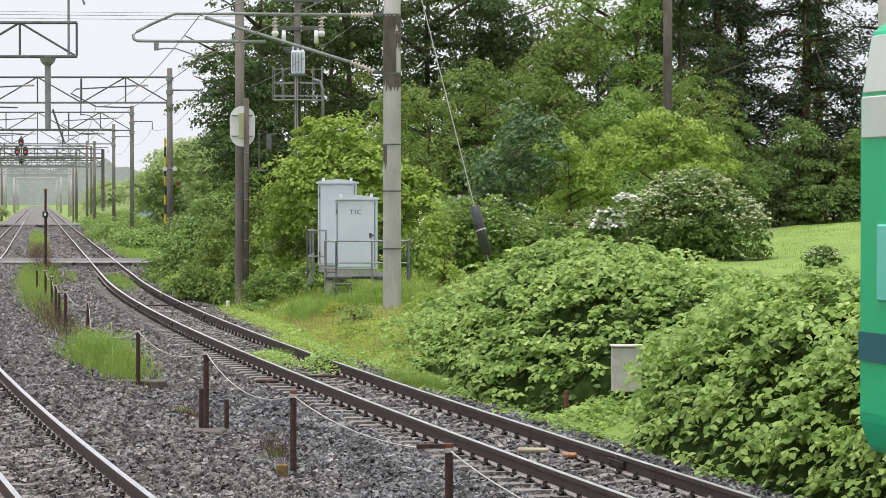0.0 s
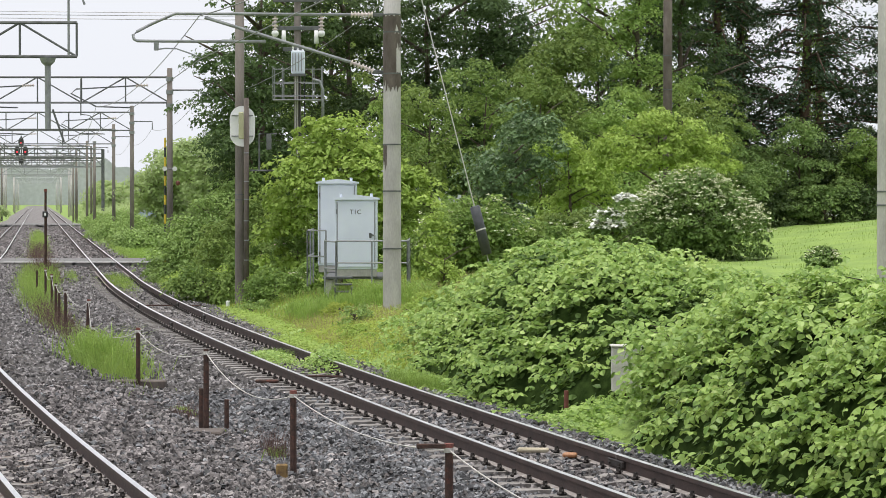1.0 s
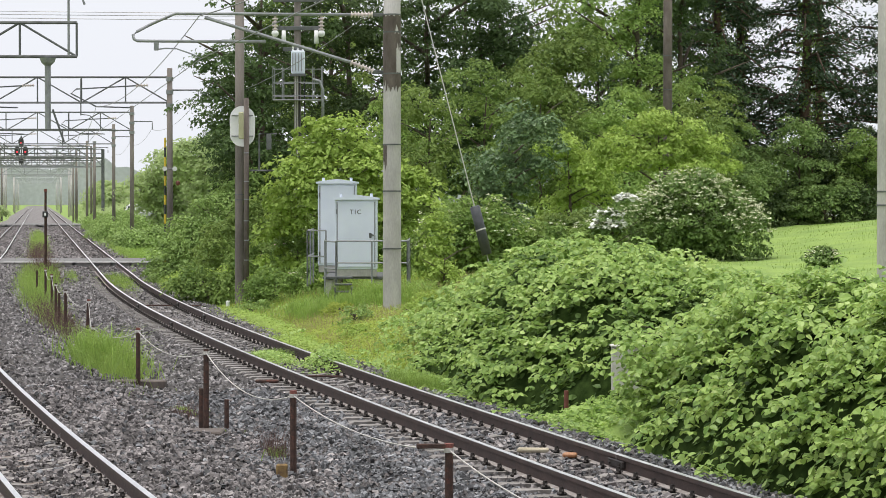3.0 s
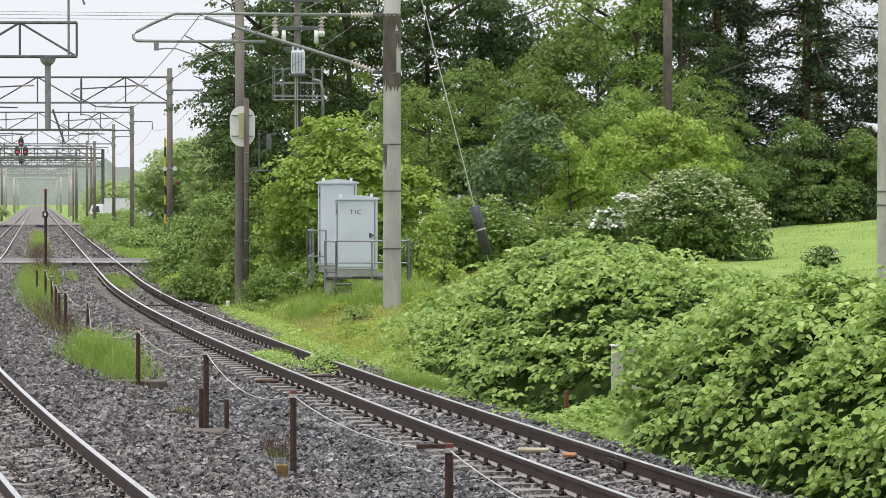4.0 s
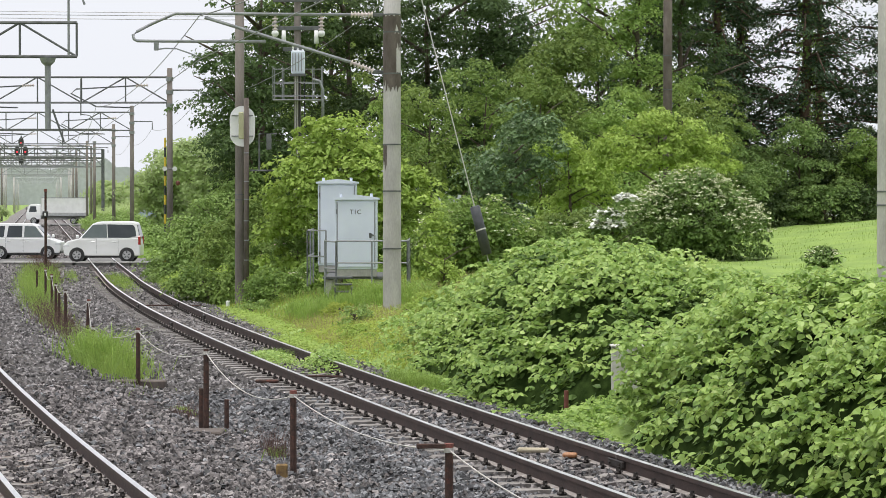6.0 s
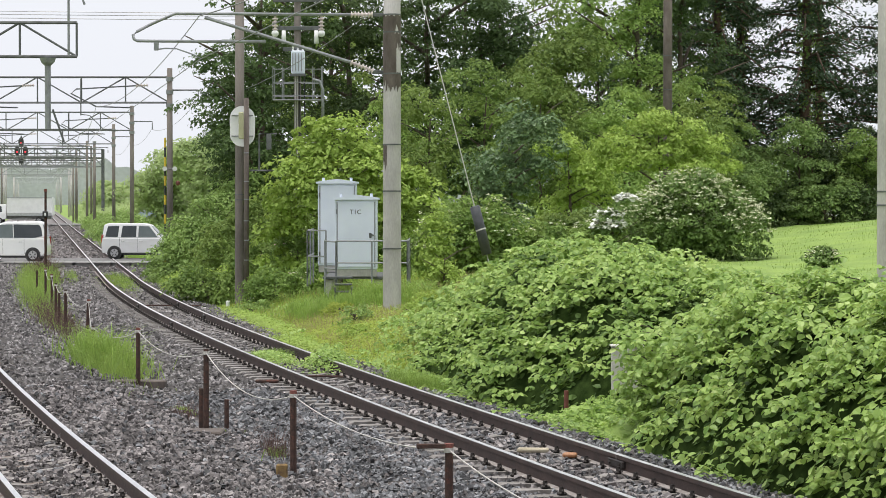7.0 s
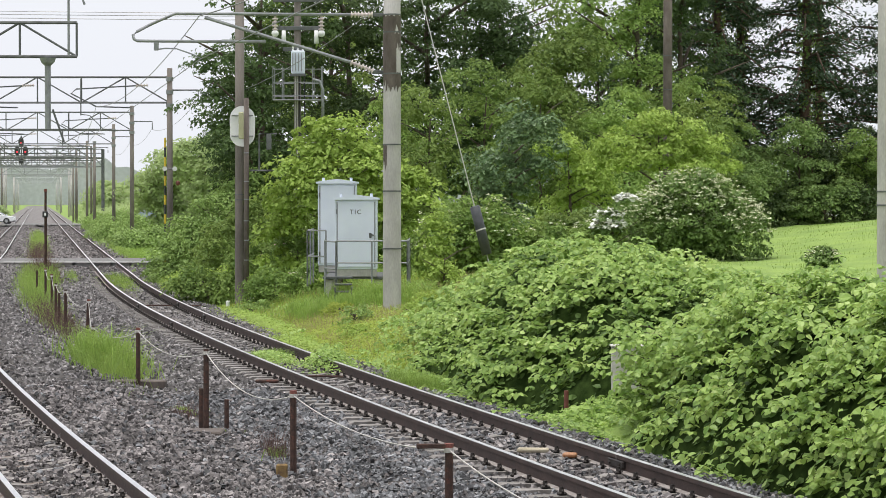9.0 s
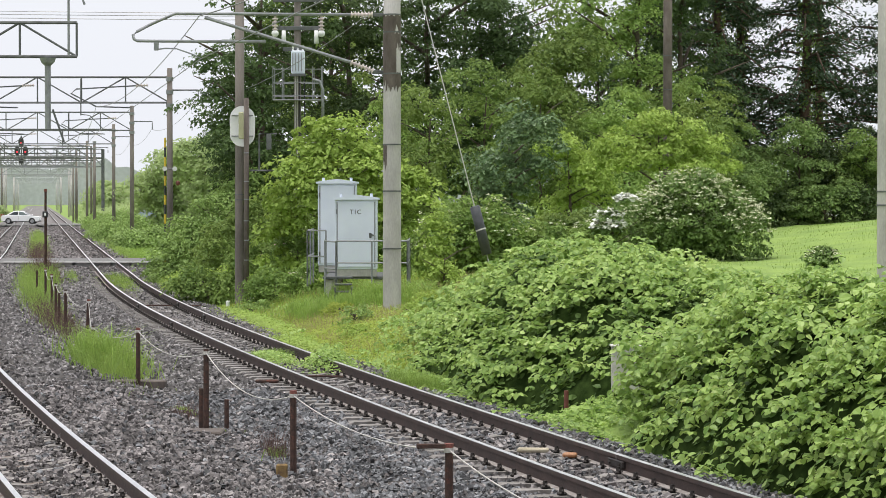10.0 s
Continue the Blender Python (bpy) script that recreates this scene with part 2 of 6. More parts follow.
LEAF = {
    "kudzu": leafy("vine_leaf", (0.15, 0.26, 0.055), (0.395, 0.545, 0.155), (0.59, 0.70, 0.29), 0.36, 0.40, 0.9, each=0.58),
    "bright": leafy("young_leaf", (0.22, 0.33, 0.06), (0.40, 0.53, 0.13), (0.53, 0.64, 0.21), 0.34, 0.5, 1.3),
    "mid": leafy("tree_leaf", (0.095, 0.17, 0.042), (0.265, 0.375, 0.10), (0.39, 0.51, 0.16), 0.36, 0.6, 1.1, swing=0.24),
    "dark": leafy("old_leaf", (0.048, 0.09, 0.033), (0.115, 0.18, 0.062), (0.19, 0.27, 0.097), 0.34, 0.55, 1.0, swing=0.24),
    "needle": leafy("conifer_needle", (0.036, 0.065, 0.038), (0.077, 0.12, 0.058), (0.144, 0.19, 0.077), 0.2, 0.6, 0.4, swing=0.32),
    "deep": leafy("glossy_shrub_leaf", (0.105, 0.185, 0.05), (0.24, 0.345, 0.11), (0.35, 0.46, 0.165), 0.30, 0.45, 1.2),
    "grass": leafy("grass_blade", (0.185, 0.30, 0.064), (0.330, 0.47, 0.115), (0.474, 0.55, 0.218), 0.42, 0.6, 0.5),
    "field": leafy("field_grass_blade", (0.18, 0.28, 0.055), (0.26, 0.38, 0.08), (0.33, 0.44, 0.12), 0.42, 0.6, 0.3),
    "yellowgrass": leafy("yellowing_weed", (0.247, 0.33, 0.058), (0.433, 0.50, 0.115), (0.577, 0.56, 0.218), 0.42, 0.6, 0.7),
    "browngrass": leafy("seeding_grass", (0.247, 0.26, 0.090), (0.433, 0.38, 0.179), (0.494, 0.40, 0.256), 0.4, 0.6, 0.7),
    "hedge": leafy("hedge_leaf", (0.14, 0.23, 0.06), (0.33, 0.46, 0.145), (0.45, 0.58, 0.21), 0.3, 0.5, 1.2),
    "evergreen": leafy("dark_evergreen_leaf", (0.06, 0.115, 0.05), (0.19, 0.28, 0.125), (0.33, 0.43, 0.21), 0.22, 0.35, 1.4),
    # inner vine leaves: shade is put into these darker greens
    "inner": leafy("vine_leaf_shade_tint", (0.07, 0.13, 0.034), (0.17, 0.265, 0.07), None, 0.3, 0.5, 0.8),
    # leaves of far trees and banks, greens paled to carry haze
    "far": leafy("haze_tinted_leaf", (0.34, 0.44, 0.20), (0.46, 0.56, 0.27), (0.54, 0.62, 0.33), 0.5, 0.8, 0.2),
    "redweed": leafy("reddish_weed", (0.082, 0.05, 0.045), (0.165, 0.11, 0.090), (0.206, 0.2, 0.102), 0.3, 0.7, 0.9),
}


# ---------------- mesh tools ----------------
class Shape:
    """Collects vertices and faces; every call adds one solid."""

    def __init__(self):
        self.v, self.f = [], []

    def add(self, verts, faces, m=None):
        k = len(self.v)
        self.v += [tuple(m @ Vector(p)) for p in verts] if m else [tuple(p) for p in verts]
        self.f += [tuple(i + k for i in f) for f in faces]
        return self

    def box(self, a, b, cut=0.0, m=None):
        """A box from corner a to corner b, its edges cut by that much."""
        (x0, y0, z0), (x1, y1, z1) = a, b
        c = min(cut, (x1 - x0) / 2.1, (y1 - y0) / 2.1, (z1 - z0) / 2.1)
        if c <= 0:
            v = [(x, y, z) for z in (z0, z1) for y in (y0, y1) for x in (x0, x1)]
            return self.add(v, [(0, 2, 3, 1), (4, 5, 7, 6), (0, 1, 5, 4), (2, 6, 7, 3), (0, 4, 6, 2), (1, 3, 7, 5)], m)
        bm = bmesh.new()
        bmesh.ops.create_cube(bm, size=1.0)
        for p in bm.verts:
            p.co = Vector(((x0 + x1) / 2 + p.co.x * (x1 - x0), (y0 + y1) / 2 + p.co.y * (y1 - y0), (z0 + z1) / 2 + p.co.z * (z1 - z0)))
        bmesh.ops.bevel(bm, geom=list(bm.edges), offset=c, segments=1, affect="EDGES", profile=0.5)
        bm.verts.index_update()
        self.add([p.co for p in bm.verts], [[p.index for p in f.verts] for f in bm.faces], m)
        bm.free()
        return self

    def tube(self, pts, radii, n=8, m=None, cap=True):
        """A round bar along pts; radii one number or one for each point."""
        pts = [Vector(p) for p in pts]
        if not isinstance(radii, (list, tuple)):
            radii = [radii] * len(pts)
        vs, fs = [], []
        for i, p in enumerate(pts):
            d = (pts[min(i + 1, len(pts) - 1)] - pts[max(i - 1, 0)]).normalized()
            ref = Vector((0, 0, 1)) if abs(d.z) < 0.9 else Vector((1, 0, 0))
            a = d.cross(ref).normalized()
            b = a.cross(d)
            vs += [p + radii[i] * (math.cos(6.28319 * j / n) * a + math.sin(6.28319 * j / n) * b) for j in range(n)]
        for i in range(len(pts) - 1):
            for j in range(n):
                fs.append((i * n + j, i * n + (j + 1) % n, (i + 1) * n + (j + 1) % n, (i + 1) * n + j))
        if cap:
            fs.append(tuple(range(n - 1, -1, -1)))
            fs.append(tuple((len(pts) - 1) * n + j for j in range(n)))
        return self.add(vs, fs, m)

    def prism(self, outline, y0, y1, m=None):
        """An outline in x and z, drawn out from y0 to y1."""
        n = len(outline)
        v = [(x, y0, z) for x, z in outline] + [(x, y1, z) for x, z in outline]
        f = [tuple(range(n)), tuple(range(2 * n - 1, n - 1, -1))]
        f += [(i, i + n, (i + 1) % n + n, (i + 1) % n) for i in range(n)]
        return self.add(v, f, m)


def part(name, shape, material, parent=None, label="", smooth=False, at=None):
    me = bpy.data.meshes.new(name)
    if isinstance(shape, Shape):
        me.from_pydata(shape.v, [], shape.f)
    else:
        shape.to_mesh(me)
        shape.free()
    me.materials.append(material)
    if smooth:
        me.polygons.foreach_set("use_smooth", [True] * len(me.polygons))
    ob = new(name, me)
    if parent:
        ob.parent = parent
    if at:
        ob.location = at
    if label:
        ob["label"] = label
    return ob


def part_np(name, verts, faces, material, parent=None, label="", smooth=False):
    """A mesh from arrays; faces all have the same number of corners."""
    me = bpy.data.meshes.new(name)
    k = faces.shape[1]
    me.vertices.add(len(verts))
    me.vertices.foreach_set("co", np.ascontiguousarray(verts, dtype=np.float32).ravel())
    me.loops.add(faces.size)
    me.loops.foreach_set("vertex_index", np.ascontiguousarray(faces, dtype=np.int32).ravel())
    me.polygons.add(len(faces))
    me.polygons.foreach_set("loop_start", np.arange(0, faces.size, k, dtype=np.int32))
    me.polygons.foreach_set("use_smooth", np.full(len(faces), smooth))
    me.update(calc_edges=True)
    me.materials.append(material)
    ob = new(name, me)
    if parent:
        ob.parent = parent
    if label:
        ob["label"] = label
    return ob


def thing(name, label, category, at=(0, 0, 0), group="", kind="", turn=0):
    ob = new(name)
    ob.empty_display_size = 0.2
    ob.matrix_basis = pose(*at, 0, 0, turn)
    return tagged(ob, label, category, group, kind)


def smooth01(x):
    x = np.clip(x, 0, 1)
    return x * x * (3 - 2 * x)


# ---------------- plan: the line ----------------
def rail_x(d):
    """Left rail of the near track at distance d: straight far off, bending in towards the camera."""
    d = np.asarray(d, dtype=float)
    near = np.maximum(95 - np.maximum(d, -20), 0)
    return -11.75 - 0.148 * (d - 95) + 0.00062 * near ** 2


def mid_x(d):
    return rail_x(d) + 0.58


def second_x(d):
    """Centre of the second track."""
    return rail_x(d) - 0.58 + np.interp(d, [20, 33, 45, 60, 90, 140], [-4.25, -4.42, -4.55, -4.5, -4.2, -3.95])


def ground_z(u, d):
    """Height of the soil, u metres to the side of the near track's centre."""
    u, d = np.asarray(u, dtype=float), np.asarray(d, dtype=float)
    a = 1.25 - 0.65 * smooth01((d - 44) / 16) - 0.6 * smooth01((d - 90) / 20)
    z = -0.40 + a * smooth01((u - 1.4) / 3.6) + (0.8 * smooth01((u - 5) / 10) + 1.42 * smooth01((u - 14) / 18)) * (1 - 0.75 * smooth01((d - 140) / 60))
    return z


def soil(x, d):
    return float(ground_z(x - mid_x(d), d))


# ---------------- ground, ballast, tracks ----------------
def strip_grid(us, ds, zf, xf):
    uu, dd = np.meshgrid(np.array(us, dtype=float), np.array(ds, dtype=float))
    x = xf(dd) + uu
    v = np.stack([x.ravel(), dd.ravel(), zf(uu, dd).ravel()], 1)
    n, m = len(us), len(ds)
    i = (np.arange(m - 1)[:, None] * n + np.arange(n - 1)[None, :]).ravel()
    return v, np.stack([i, i + 1, i + n + 1, i + n], 1)


def bumpy(x, y, f, a):
    return a * (np.sin(x * f + 1.3 * np.sin(y * f * 0.7)) + np.sin(y * f * 1.3 + 1.7 * np.sin(x * f * 0.6) + 2.0)) * 0.5


side = np.concatenate([[-1200, -500, -200, -90, -45, -25, -14], np.arange(-10, 40, 0.5), [42, 46, 52, 60, 75, 100, 150, 250, 500, 1200]])
dist = np.concatenate([np.arange(-40, 20, 6), np.arange(20, 130, 0.8), np.arange(131, 300, 5), [320, 360, 420, 500, 650, 900, 1300, 1900, 2800, 4200]])
gv, gf = strip_grid(side, dist, lambda u, d: ground_z(u, d) + bumpy(u, d, 1.9, 0.05) * (u > 1.5), mid_x)
ground = part_np("ground", gv, gf, M["grass_soil"], smooth=True)
tagged(ground, "green grassy ground rising beside the railway", "ground", kind="structure")

lane = [-30, -9.2, -8.6, -7.0, -6.1, -5.65, -5.2, -5.03, -4.85, -3.9, -3.2, -2.6, -2.0, -1.4, -1.1, -0.7, 0, 0.7, 1.3, 1.75, 2.3]
lane_z = [-0.55, -0.5, -0.42, -0.37, -0.32, -0.28, -0.225, -0.20, -0.13, -0.135, -0.25, -0.33, -0.30, -0.235, -0.228, -0.222, -0.218, -0.218, -0.22, -0.275, -0.5]
bz = lambda u, d: np.interp(u, lane, lane_z) + bumpy(u, d, 3.1, 0.02)
# near stretch takes the bed colour with gap shade painted in
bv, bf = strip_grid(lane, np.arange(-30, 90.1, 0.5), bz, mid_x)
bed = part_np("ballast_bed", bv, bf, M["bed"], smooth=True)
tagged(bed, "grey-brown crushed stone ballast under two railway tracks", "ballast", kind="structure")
bv, bf = strip_grid(lane, np.concatenate([np.arange(90, 330, 4), [360, 420, 500, 650, 900, 1300]]), bz, mid_x)
tagged(part_np("ballast_bed", bv, bf, M["bedfar"], smooth=True), "grey-brown ballast beyond, fading into the distance", "ballast", kind="structure")

STONE_V = np.array([(1, 0, 0), (-1, 0, 0), (0, 1, 0), (0, -1, 0), (0, 0, 1), (0, 0, -1)], dtype=float)
STONE_F = np.array([(0, 2, 4), (2, 1, 4), (1, 3, 4), (3, 0, 4), (2, 0, 5), (1, 2, 5), (3, 1, 5), (0, 3, 5)])


def turns(rng, n):
    """n random rotation matrices."""
    q = rng.normal(size=(n, 4))
    q /= np.linalg.norm(q, axis=1)[:, None]
    w, x, y, z = q.T
    return np.stack([1 - 2 * (y * y + z * z), 2 * (x * y - z * w), 2 * (x * z + y * w), 2 * (x * y + z * w), 1 - 2 * (x * x + z * z), 2 * (y * z - x * w),
                     2 * (x * z - y * w), 2 * (y * z + x * w), 1 - 2 * (x * x + y * y)], 1).reshape(n, 3, 3)


def stones(name, p, size, rng, material, parent=None):
    n = len(p)
    shape = STONE_V[None] * (size[:, None, None] * rng.uniform(0.55, 1.25, (n, 6, 1))) * np.array([1.0, 0.8, 0.6])
    shape = shape + rng.normal(0, 0.16, (n, 6, 3)) * size[:, None, None]
    v = np.einsum("nij,nkj->nki", turns(rng, n), shape) + p[:, None, :]
    f = STONE_F[None] + 6 * np.arange(n)[:, None, None]
    return part_np(name, v.reshape(-1, 3), f.reshape(-1, 3), material, parent)


rng = np.random.default_rng(3)


def ballast_points(n, d0, d1, u0, u1, lift=0.0):
    d = d0 * (d1 / d0) ** rng.uniform(0, 1, n)
    u = rng.uniform(u0, u1, n)
    z = np.interp(u, lane, lane_z) + bumpy(u, d, 3.1, 0.02) + rng.uniform(-0.012, 0.02, n) + lift
    return np.stack([mid_x(d) + u, d, z], 1)


CHIP = np.array([(-1, -1, -1), (1, -1, -1), (1, 1, -1), (-1, 1, -1), (-0.7, -0.7, 1), (0.7, -0.7, 1), (0.7, 0.7, 1), (-0.7, 0.7, 1)], dtype=float)
CHIP_F = np.array([(4, 5, 6, 7), (0, 1, 5, 4), (1, 2, 6, 5), (2, 3, 7, 6), (3, 0, 4, 7)])


def off_sleepers(p):
    """Most stones lie between the sleepers, few on top of them."""
    keep = np.ones(len(p), bool)
    for xf in (mid_x, second_x):
        slope = xf(p[:, 1] + 0.5) - xf(p[:, 1] - 0.5)
        w = p[:, 0] - xf(p[:, 1])
        ph = (p[:, 1] + slope * w - 22 + 0.3) % 0.6 - 0.3
        keep &= ~((np.abs(w) < 0.98) & (np.abs(ph) < 0.125) & (rng.uniform(0, 1, len(p)) < 0.86))
    return keep


def chips(p, size, rng, material):
    """Angular flat-topped stones lying at random tilts."""
    n = len(p)
    shape = CHIP[None] * size[:, None, None] * np.stack([rng.uniform(0.55, 1.2, n), rng.uniform(0.4, 0.8, n), rng.uniform(0.35, 0.75, n)], 1)[:, None, :]
    shape = shape + rng.normal(0, 0.17, (n, 8, 3)) * size[:, None, None]
    a, b, c = rng.uniform(0, 6.283, n), rng.normal(0, 0.5, n), rng.normal(0, 0.5, n)
    ca, sa, cb, sb, cc, sc, o = np.cos(a), np.sin(a), np.cos(b), np.sin(b), np.cos(c), np.sin(c), np.zeros(n)
    rz = np.stack([ca, -sa, o, sa, ca, o, o, o, o + 1], 1).reshape(n, 3, 3)
    rx = np.stack([o + 1, o, o, o, cb, -sb, o, sb, cb], 1).reshape(n, 3, 3)
    ry = np.stack([cc, o, sc, o, o + 1, o, -sc, o, cc], 1).reshape(n, 3, 3)
    v = np.einsum("nij,nkj->nki", rx @ ry @ rz, shape) + p[:, None, :]
    f = CHIP_F[None] + 8 * np.arange(n)[:, None, None]
    ob = part_np("loose_ballast", v.reshape(-1, 3), f.reshape(-1, 4), material, bed)
    ob["kind"] = "stuff"
    return ob


p = ballast_points(68000, 22, 42, -6.8, 2.0)
p = p[off_sleepers(p)]
p[:, 2] += rng.normal(0, 0.017, len(p))
size = rng.uniform(0.014, 0.036, len(p)) * (1 + (p[:, 1] - 22) * 0.014)
inside = np.abs(p[:, 0] - mid_x(p[:, 1])) < 0.85
newer = rng.uniform(0, 1, len(p)) < 0.12 + np.where(inside, 0.28, 0.70) * smooth01((p[:, 0] - mid_x(p[:, 1]) + 3.4 + bumpy(p[:, 0], p[:, 1], 1.1, 0.6)) / 1.3)
chips(p[~newer], size[~newer], rng, M["ballast"])
chips(p[newer], size[newer], rng, M["ballast_grey"])
p = ballast_points(36000, 42, 118, -6.8, 2.0)
p = p[off_sleepers(p)]
loose = stones("loose_ballast", p, rng.uniform(0.026, 0.06, len(p)) * (1 + (p[:, 1] - 42) * 0.010), rng, M["ballast_far"], bed)
loose["kind"] = "stuff"

p = ballast_points(11000, 118, 300, -6.8, 2.0)
far_loose = stones("loose_ballast", p, rng.uniform(0.07, 0.13, len(p)), rng, M["ballast"], bed)
far_loose["kind"] = "stuff"

# single stones on the shoulder nearest to the camera
single = []
for k in range(6):
    sv = STONE_V * rng.uniform(0.6, 1.2, (6, 1)) * np.array([0.036, 0.03, 0.022])
    me = bpy.data.meshes.new("stone")
    me.from_pydata(sv.tolist(), [], STONE_F.tolist())
    me.materials.append(M["stone"])
    single.append(me)
for k, q in enumerate(ballast_points(260, 24.2, 27.5, -4.1, -1.2, 0.02)):
    ob = new("stone", single[k % 6])
    ob.parent = bed
    ob.matrix_basis = pose(*q, *rng.uniform(0, 360, 3))

# rail section, half profile mirrored: foot, web, head
RAIL = [(-0.0725, -0.174), (0.0725, -0.174), (0.0725, -0.163), (0.012, -0.145), (0.009, -0.05), (0.0325, -0.04), (0.0325, -0.006), (0.027, 0.0),
        (-0.027, 0.0), (-0.0325, -0.006), (-0.0325, -0.04), (-0.009, -0.05), (-0.012, -0.145), (-0.0725, -0.163)]


def rail(name_parent, xf, z, top_only=False, d0=-12.0, d1=900.0, shift=0.0, foot=0):
    ds = np.concatenate([np.arange(d0, min(130, d1), 1.0), np.arange(130, d1, 12.0)]) if d1 > 130 else np.arange(d0, d1, 0.6)
    prof = RAIL if not top_only else [(-0.0315, 0.0005), (0.0315, 0.0005), (0.0315, 0.003), (-0.0315, 0.003)]
    if foot:
        prof = [(foot * 0.0745, -0.171), (foot * 0.02, -0.150), (foot * 0.02, -0.146), (foot * 0.0745, -0.161)]
    k = len(prof)
    vs = np.array([[(float(xf(d)) + shift + px, d, z + pz) for px, pz in prof] for d in ds]).reshape(-1, 3)
    fs = []
    for i in range(len(ds) - 1):
        for j in range(k):
            fs.append((i * k + j, i * k + (j + 1) % k, (i + 1) * k + (j + 1) % k, (i + 1) * k + j))
    name = "rail_foot" if foot else "rail_head" if top_only else "rail"
    return part_np(name, vs, np.array(fs), M["foot"] if foot else M["railtop"] if top_only else M["rail"], name_parent)


def sleeper_shape():
    s = Shape()
    s.prism([(-1.0, -0.36), (1.0, -0.36), (1.0, -0.20), (0.96, -0.178), (0.35, -0.178), (0.25, -0.20), (-0.25, -0.20), (-0.35, -0.178), (-0.96, -0.178), (-1.0, -0.20)], -0.12, 0.12)
    return s


def clip_shape():
    s = Shape()
    for sx in (-1, 1):
        s.box((sx * 0.10 - 0.045, -0.045, -0.178), (sx * 0.10 + 0.045, 0.045, -0.145), 0.012)
        s.tube([(sx * 0.105, 0, -0.15), (sx * 0.105, 0, -0.098)], [0.027, 0.02], 6)
        s.tube([(sx * 0.105, -0.05, -0.145), (sx * 0.09, 0, -0.12), (sx * 0.105, 0.05, -0.145)], 0.014, 5)
    return s


def track(name, xf, label, cant, d_sleepers):
    t = thing(name, label, "railway track", kind="structure")
    for sx in (-1, 1):
        r = rail(t, xf, 0.0 if sx > 0 else -cant, shift=sx * 0.566)
        h = rail(t, xf, 0.0 if sx > 0 else -cant, True, shift=sx * 0.566)
        h.parent = r
        h["label"] = "polished running surface"
        for fs_ in (-1, 1):
            rail(r, xf, 0.0 if sx > 0 else -cant, shift=sx * 0.566, d1=110.0, foot=fs_)
    sl, cl = None, None
    d = d_sleepers[0]
    near = []
    while d < d_sleepers[1]:
        near.append(d)
        d += 0.6
    for d in near:
        slope = float(xf(d + 0.5) - xf(d - 0.5))
        m = Matrix.Translation((float(xf(d)), d, -cant / 2)) @ Euler((0, -math.asin(cant / 1.13), -math.atan(slope))).to_matrix().to_4x4()
        if sl is None:
            sl = part("sleeper", sleeper_shape(), M["sleeper"], t)
            o = sl
            cl = part("rail_clip", clip_shape(), M["clip"], sl)
            cl.location.x = -0.566
            c2 = new("rail_clip", cl.data)
            c2.parent, c2.location.x = sl, 0.566
        else:
            o = new("sleeper", sl.data)
            o.parent = t
            for sx in (-0.566, 0.566):
                c = new("rail_clip", cl.data)
                c.parent, c.location.x = o, sx
        o.matrix_basis = m
    return t


track("railway_track", mid_x, "two brown steel rails on concrete sleepers in ballast", 0.0, (22, 100))
track("railway_track", second_x, "shiny steel rails on concrete sleepers, curving away", 0.10, (22, 46))


# ---------------- foliage ----------------
def leaf_cards(p, out, size, rng, up=0.6, wide=0.55, fold=0.12):
    """One bent leaf at each point of p, turned about out (outward directions)."""
    n = len(p)
    nrm = out * 0.8 + np.array([0, 0, up]) + rng.normal(0, 0.42, (n, 3))
    nrm /= np.linalg.norm(nrm, axis=1)[:, None] + 1e-9
    ax = np.cross(nrm, rng.normal(size=(n, 3)))
    ax /= np.linalg.norm(ax, axis=1)[:, None] + 1e-9
    ax[:, 2] -= 0.25
    sd = np.cross(nrm, ax)
    s = size[:, None]
    a = p - ax * s * 0.5
    b = p + sd * s * wide * 0.5 + nrm * s * fold
    c = p + ax * s * 0.5
    e = p - sd * s * wide * 0.5 + nrm * s * fold
    v = np.stack([a, b, c, e], 1).reshape(-1, 3)
    f = np.arange(4 * n).reshape(n, 4)
    return v, f


def clumped(blobs, clumps, per, spread, rng, shell=0.6):
    """Leaf points in clumps that fill the ellipsoids blobs: (x, y, z, rx, ry, rz)."""
    B = np.array(blobs, dtype=float)
    w = (B[:, 3] * B[:, 4] * B[:, 5]) ** (2 / 3)
    k = rng.choice(len(B), clumps, p=w / w.sum())
    d = rng.normal(size=(clumps, 3))
    d /= np.linalg.norm(d, axis=1)[:, None]
    r = shell + (1 - shell) * rng.uniform(0, 1, clumps) ** 0.7
    r *= 1 + 0.22 * np.sin(d[:, 0] * 5 + k) * np.sin(d[:, 2] * 6 + 2 * k) + rng.normal(0, 0.06, clumps)
    c = B[k, :3] + d * r[:, None] * B[k, 3:]
    # each clump is a shallow dome of leaves, tilted outwards, open underneath
    R = np.repeat(spread * rng.uniform(1.0, 2.7, clumps), per)[:, None]
    g = rng.normal(size=(clumps * per, 3))
    g[:, 2] = np.abs(g[:, 2]) * 0.9 - 0.25
    g /= np.linalg.norm(g, axis=1)[:, None]
    dd = np.repeat(d, per, 0)
    off = g * R * rng.uniform(0.6, 1.08, (clumps * per, 1)) * np.array([1, 1, 0.62])
    off[:, 2] -= 0.35 * (off[:, 0] * dd[:, 0] + off[:, 1] * dd[:, 1])
    return np.repeat(c, per, 0) + off, dd * 0.35 + g * np.array([0.8, 0.8, 1.0])


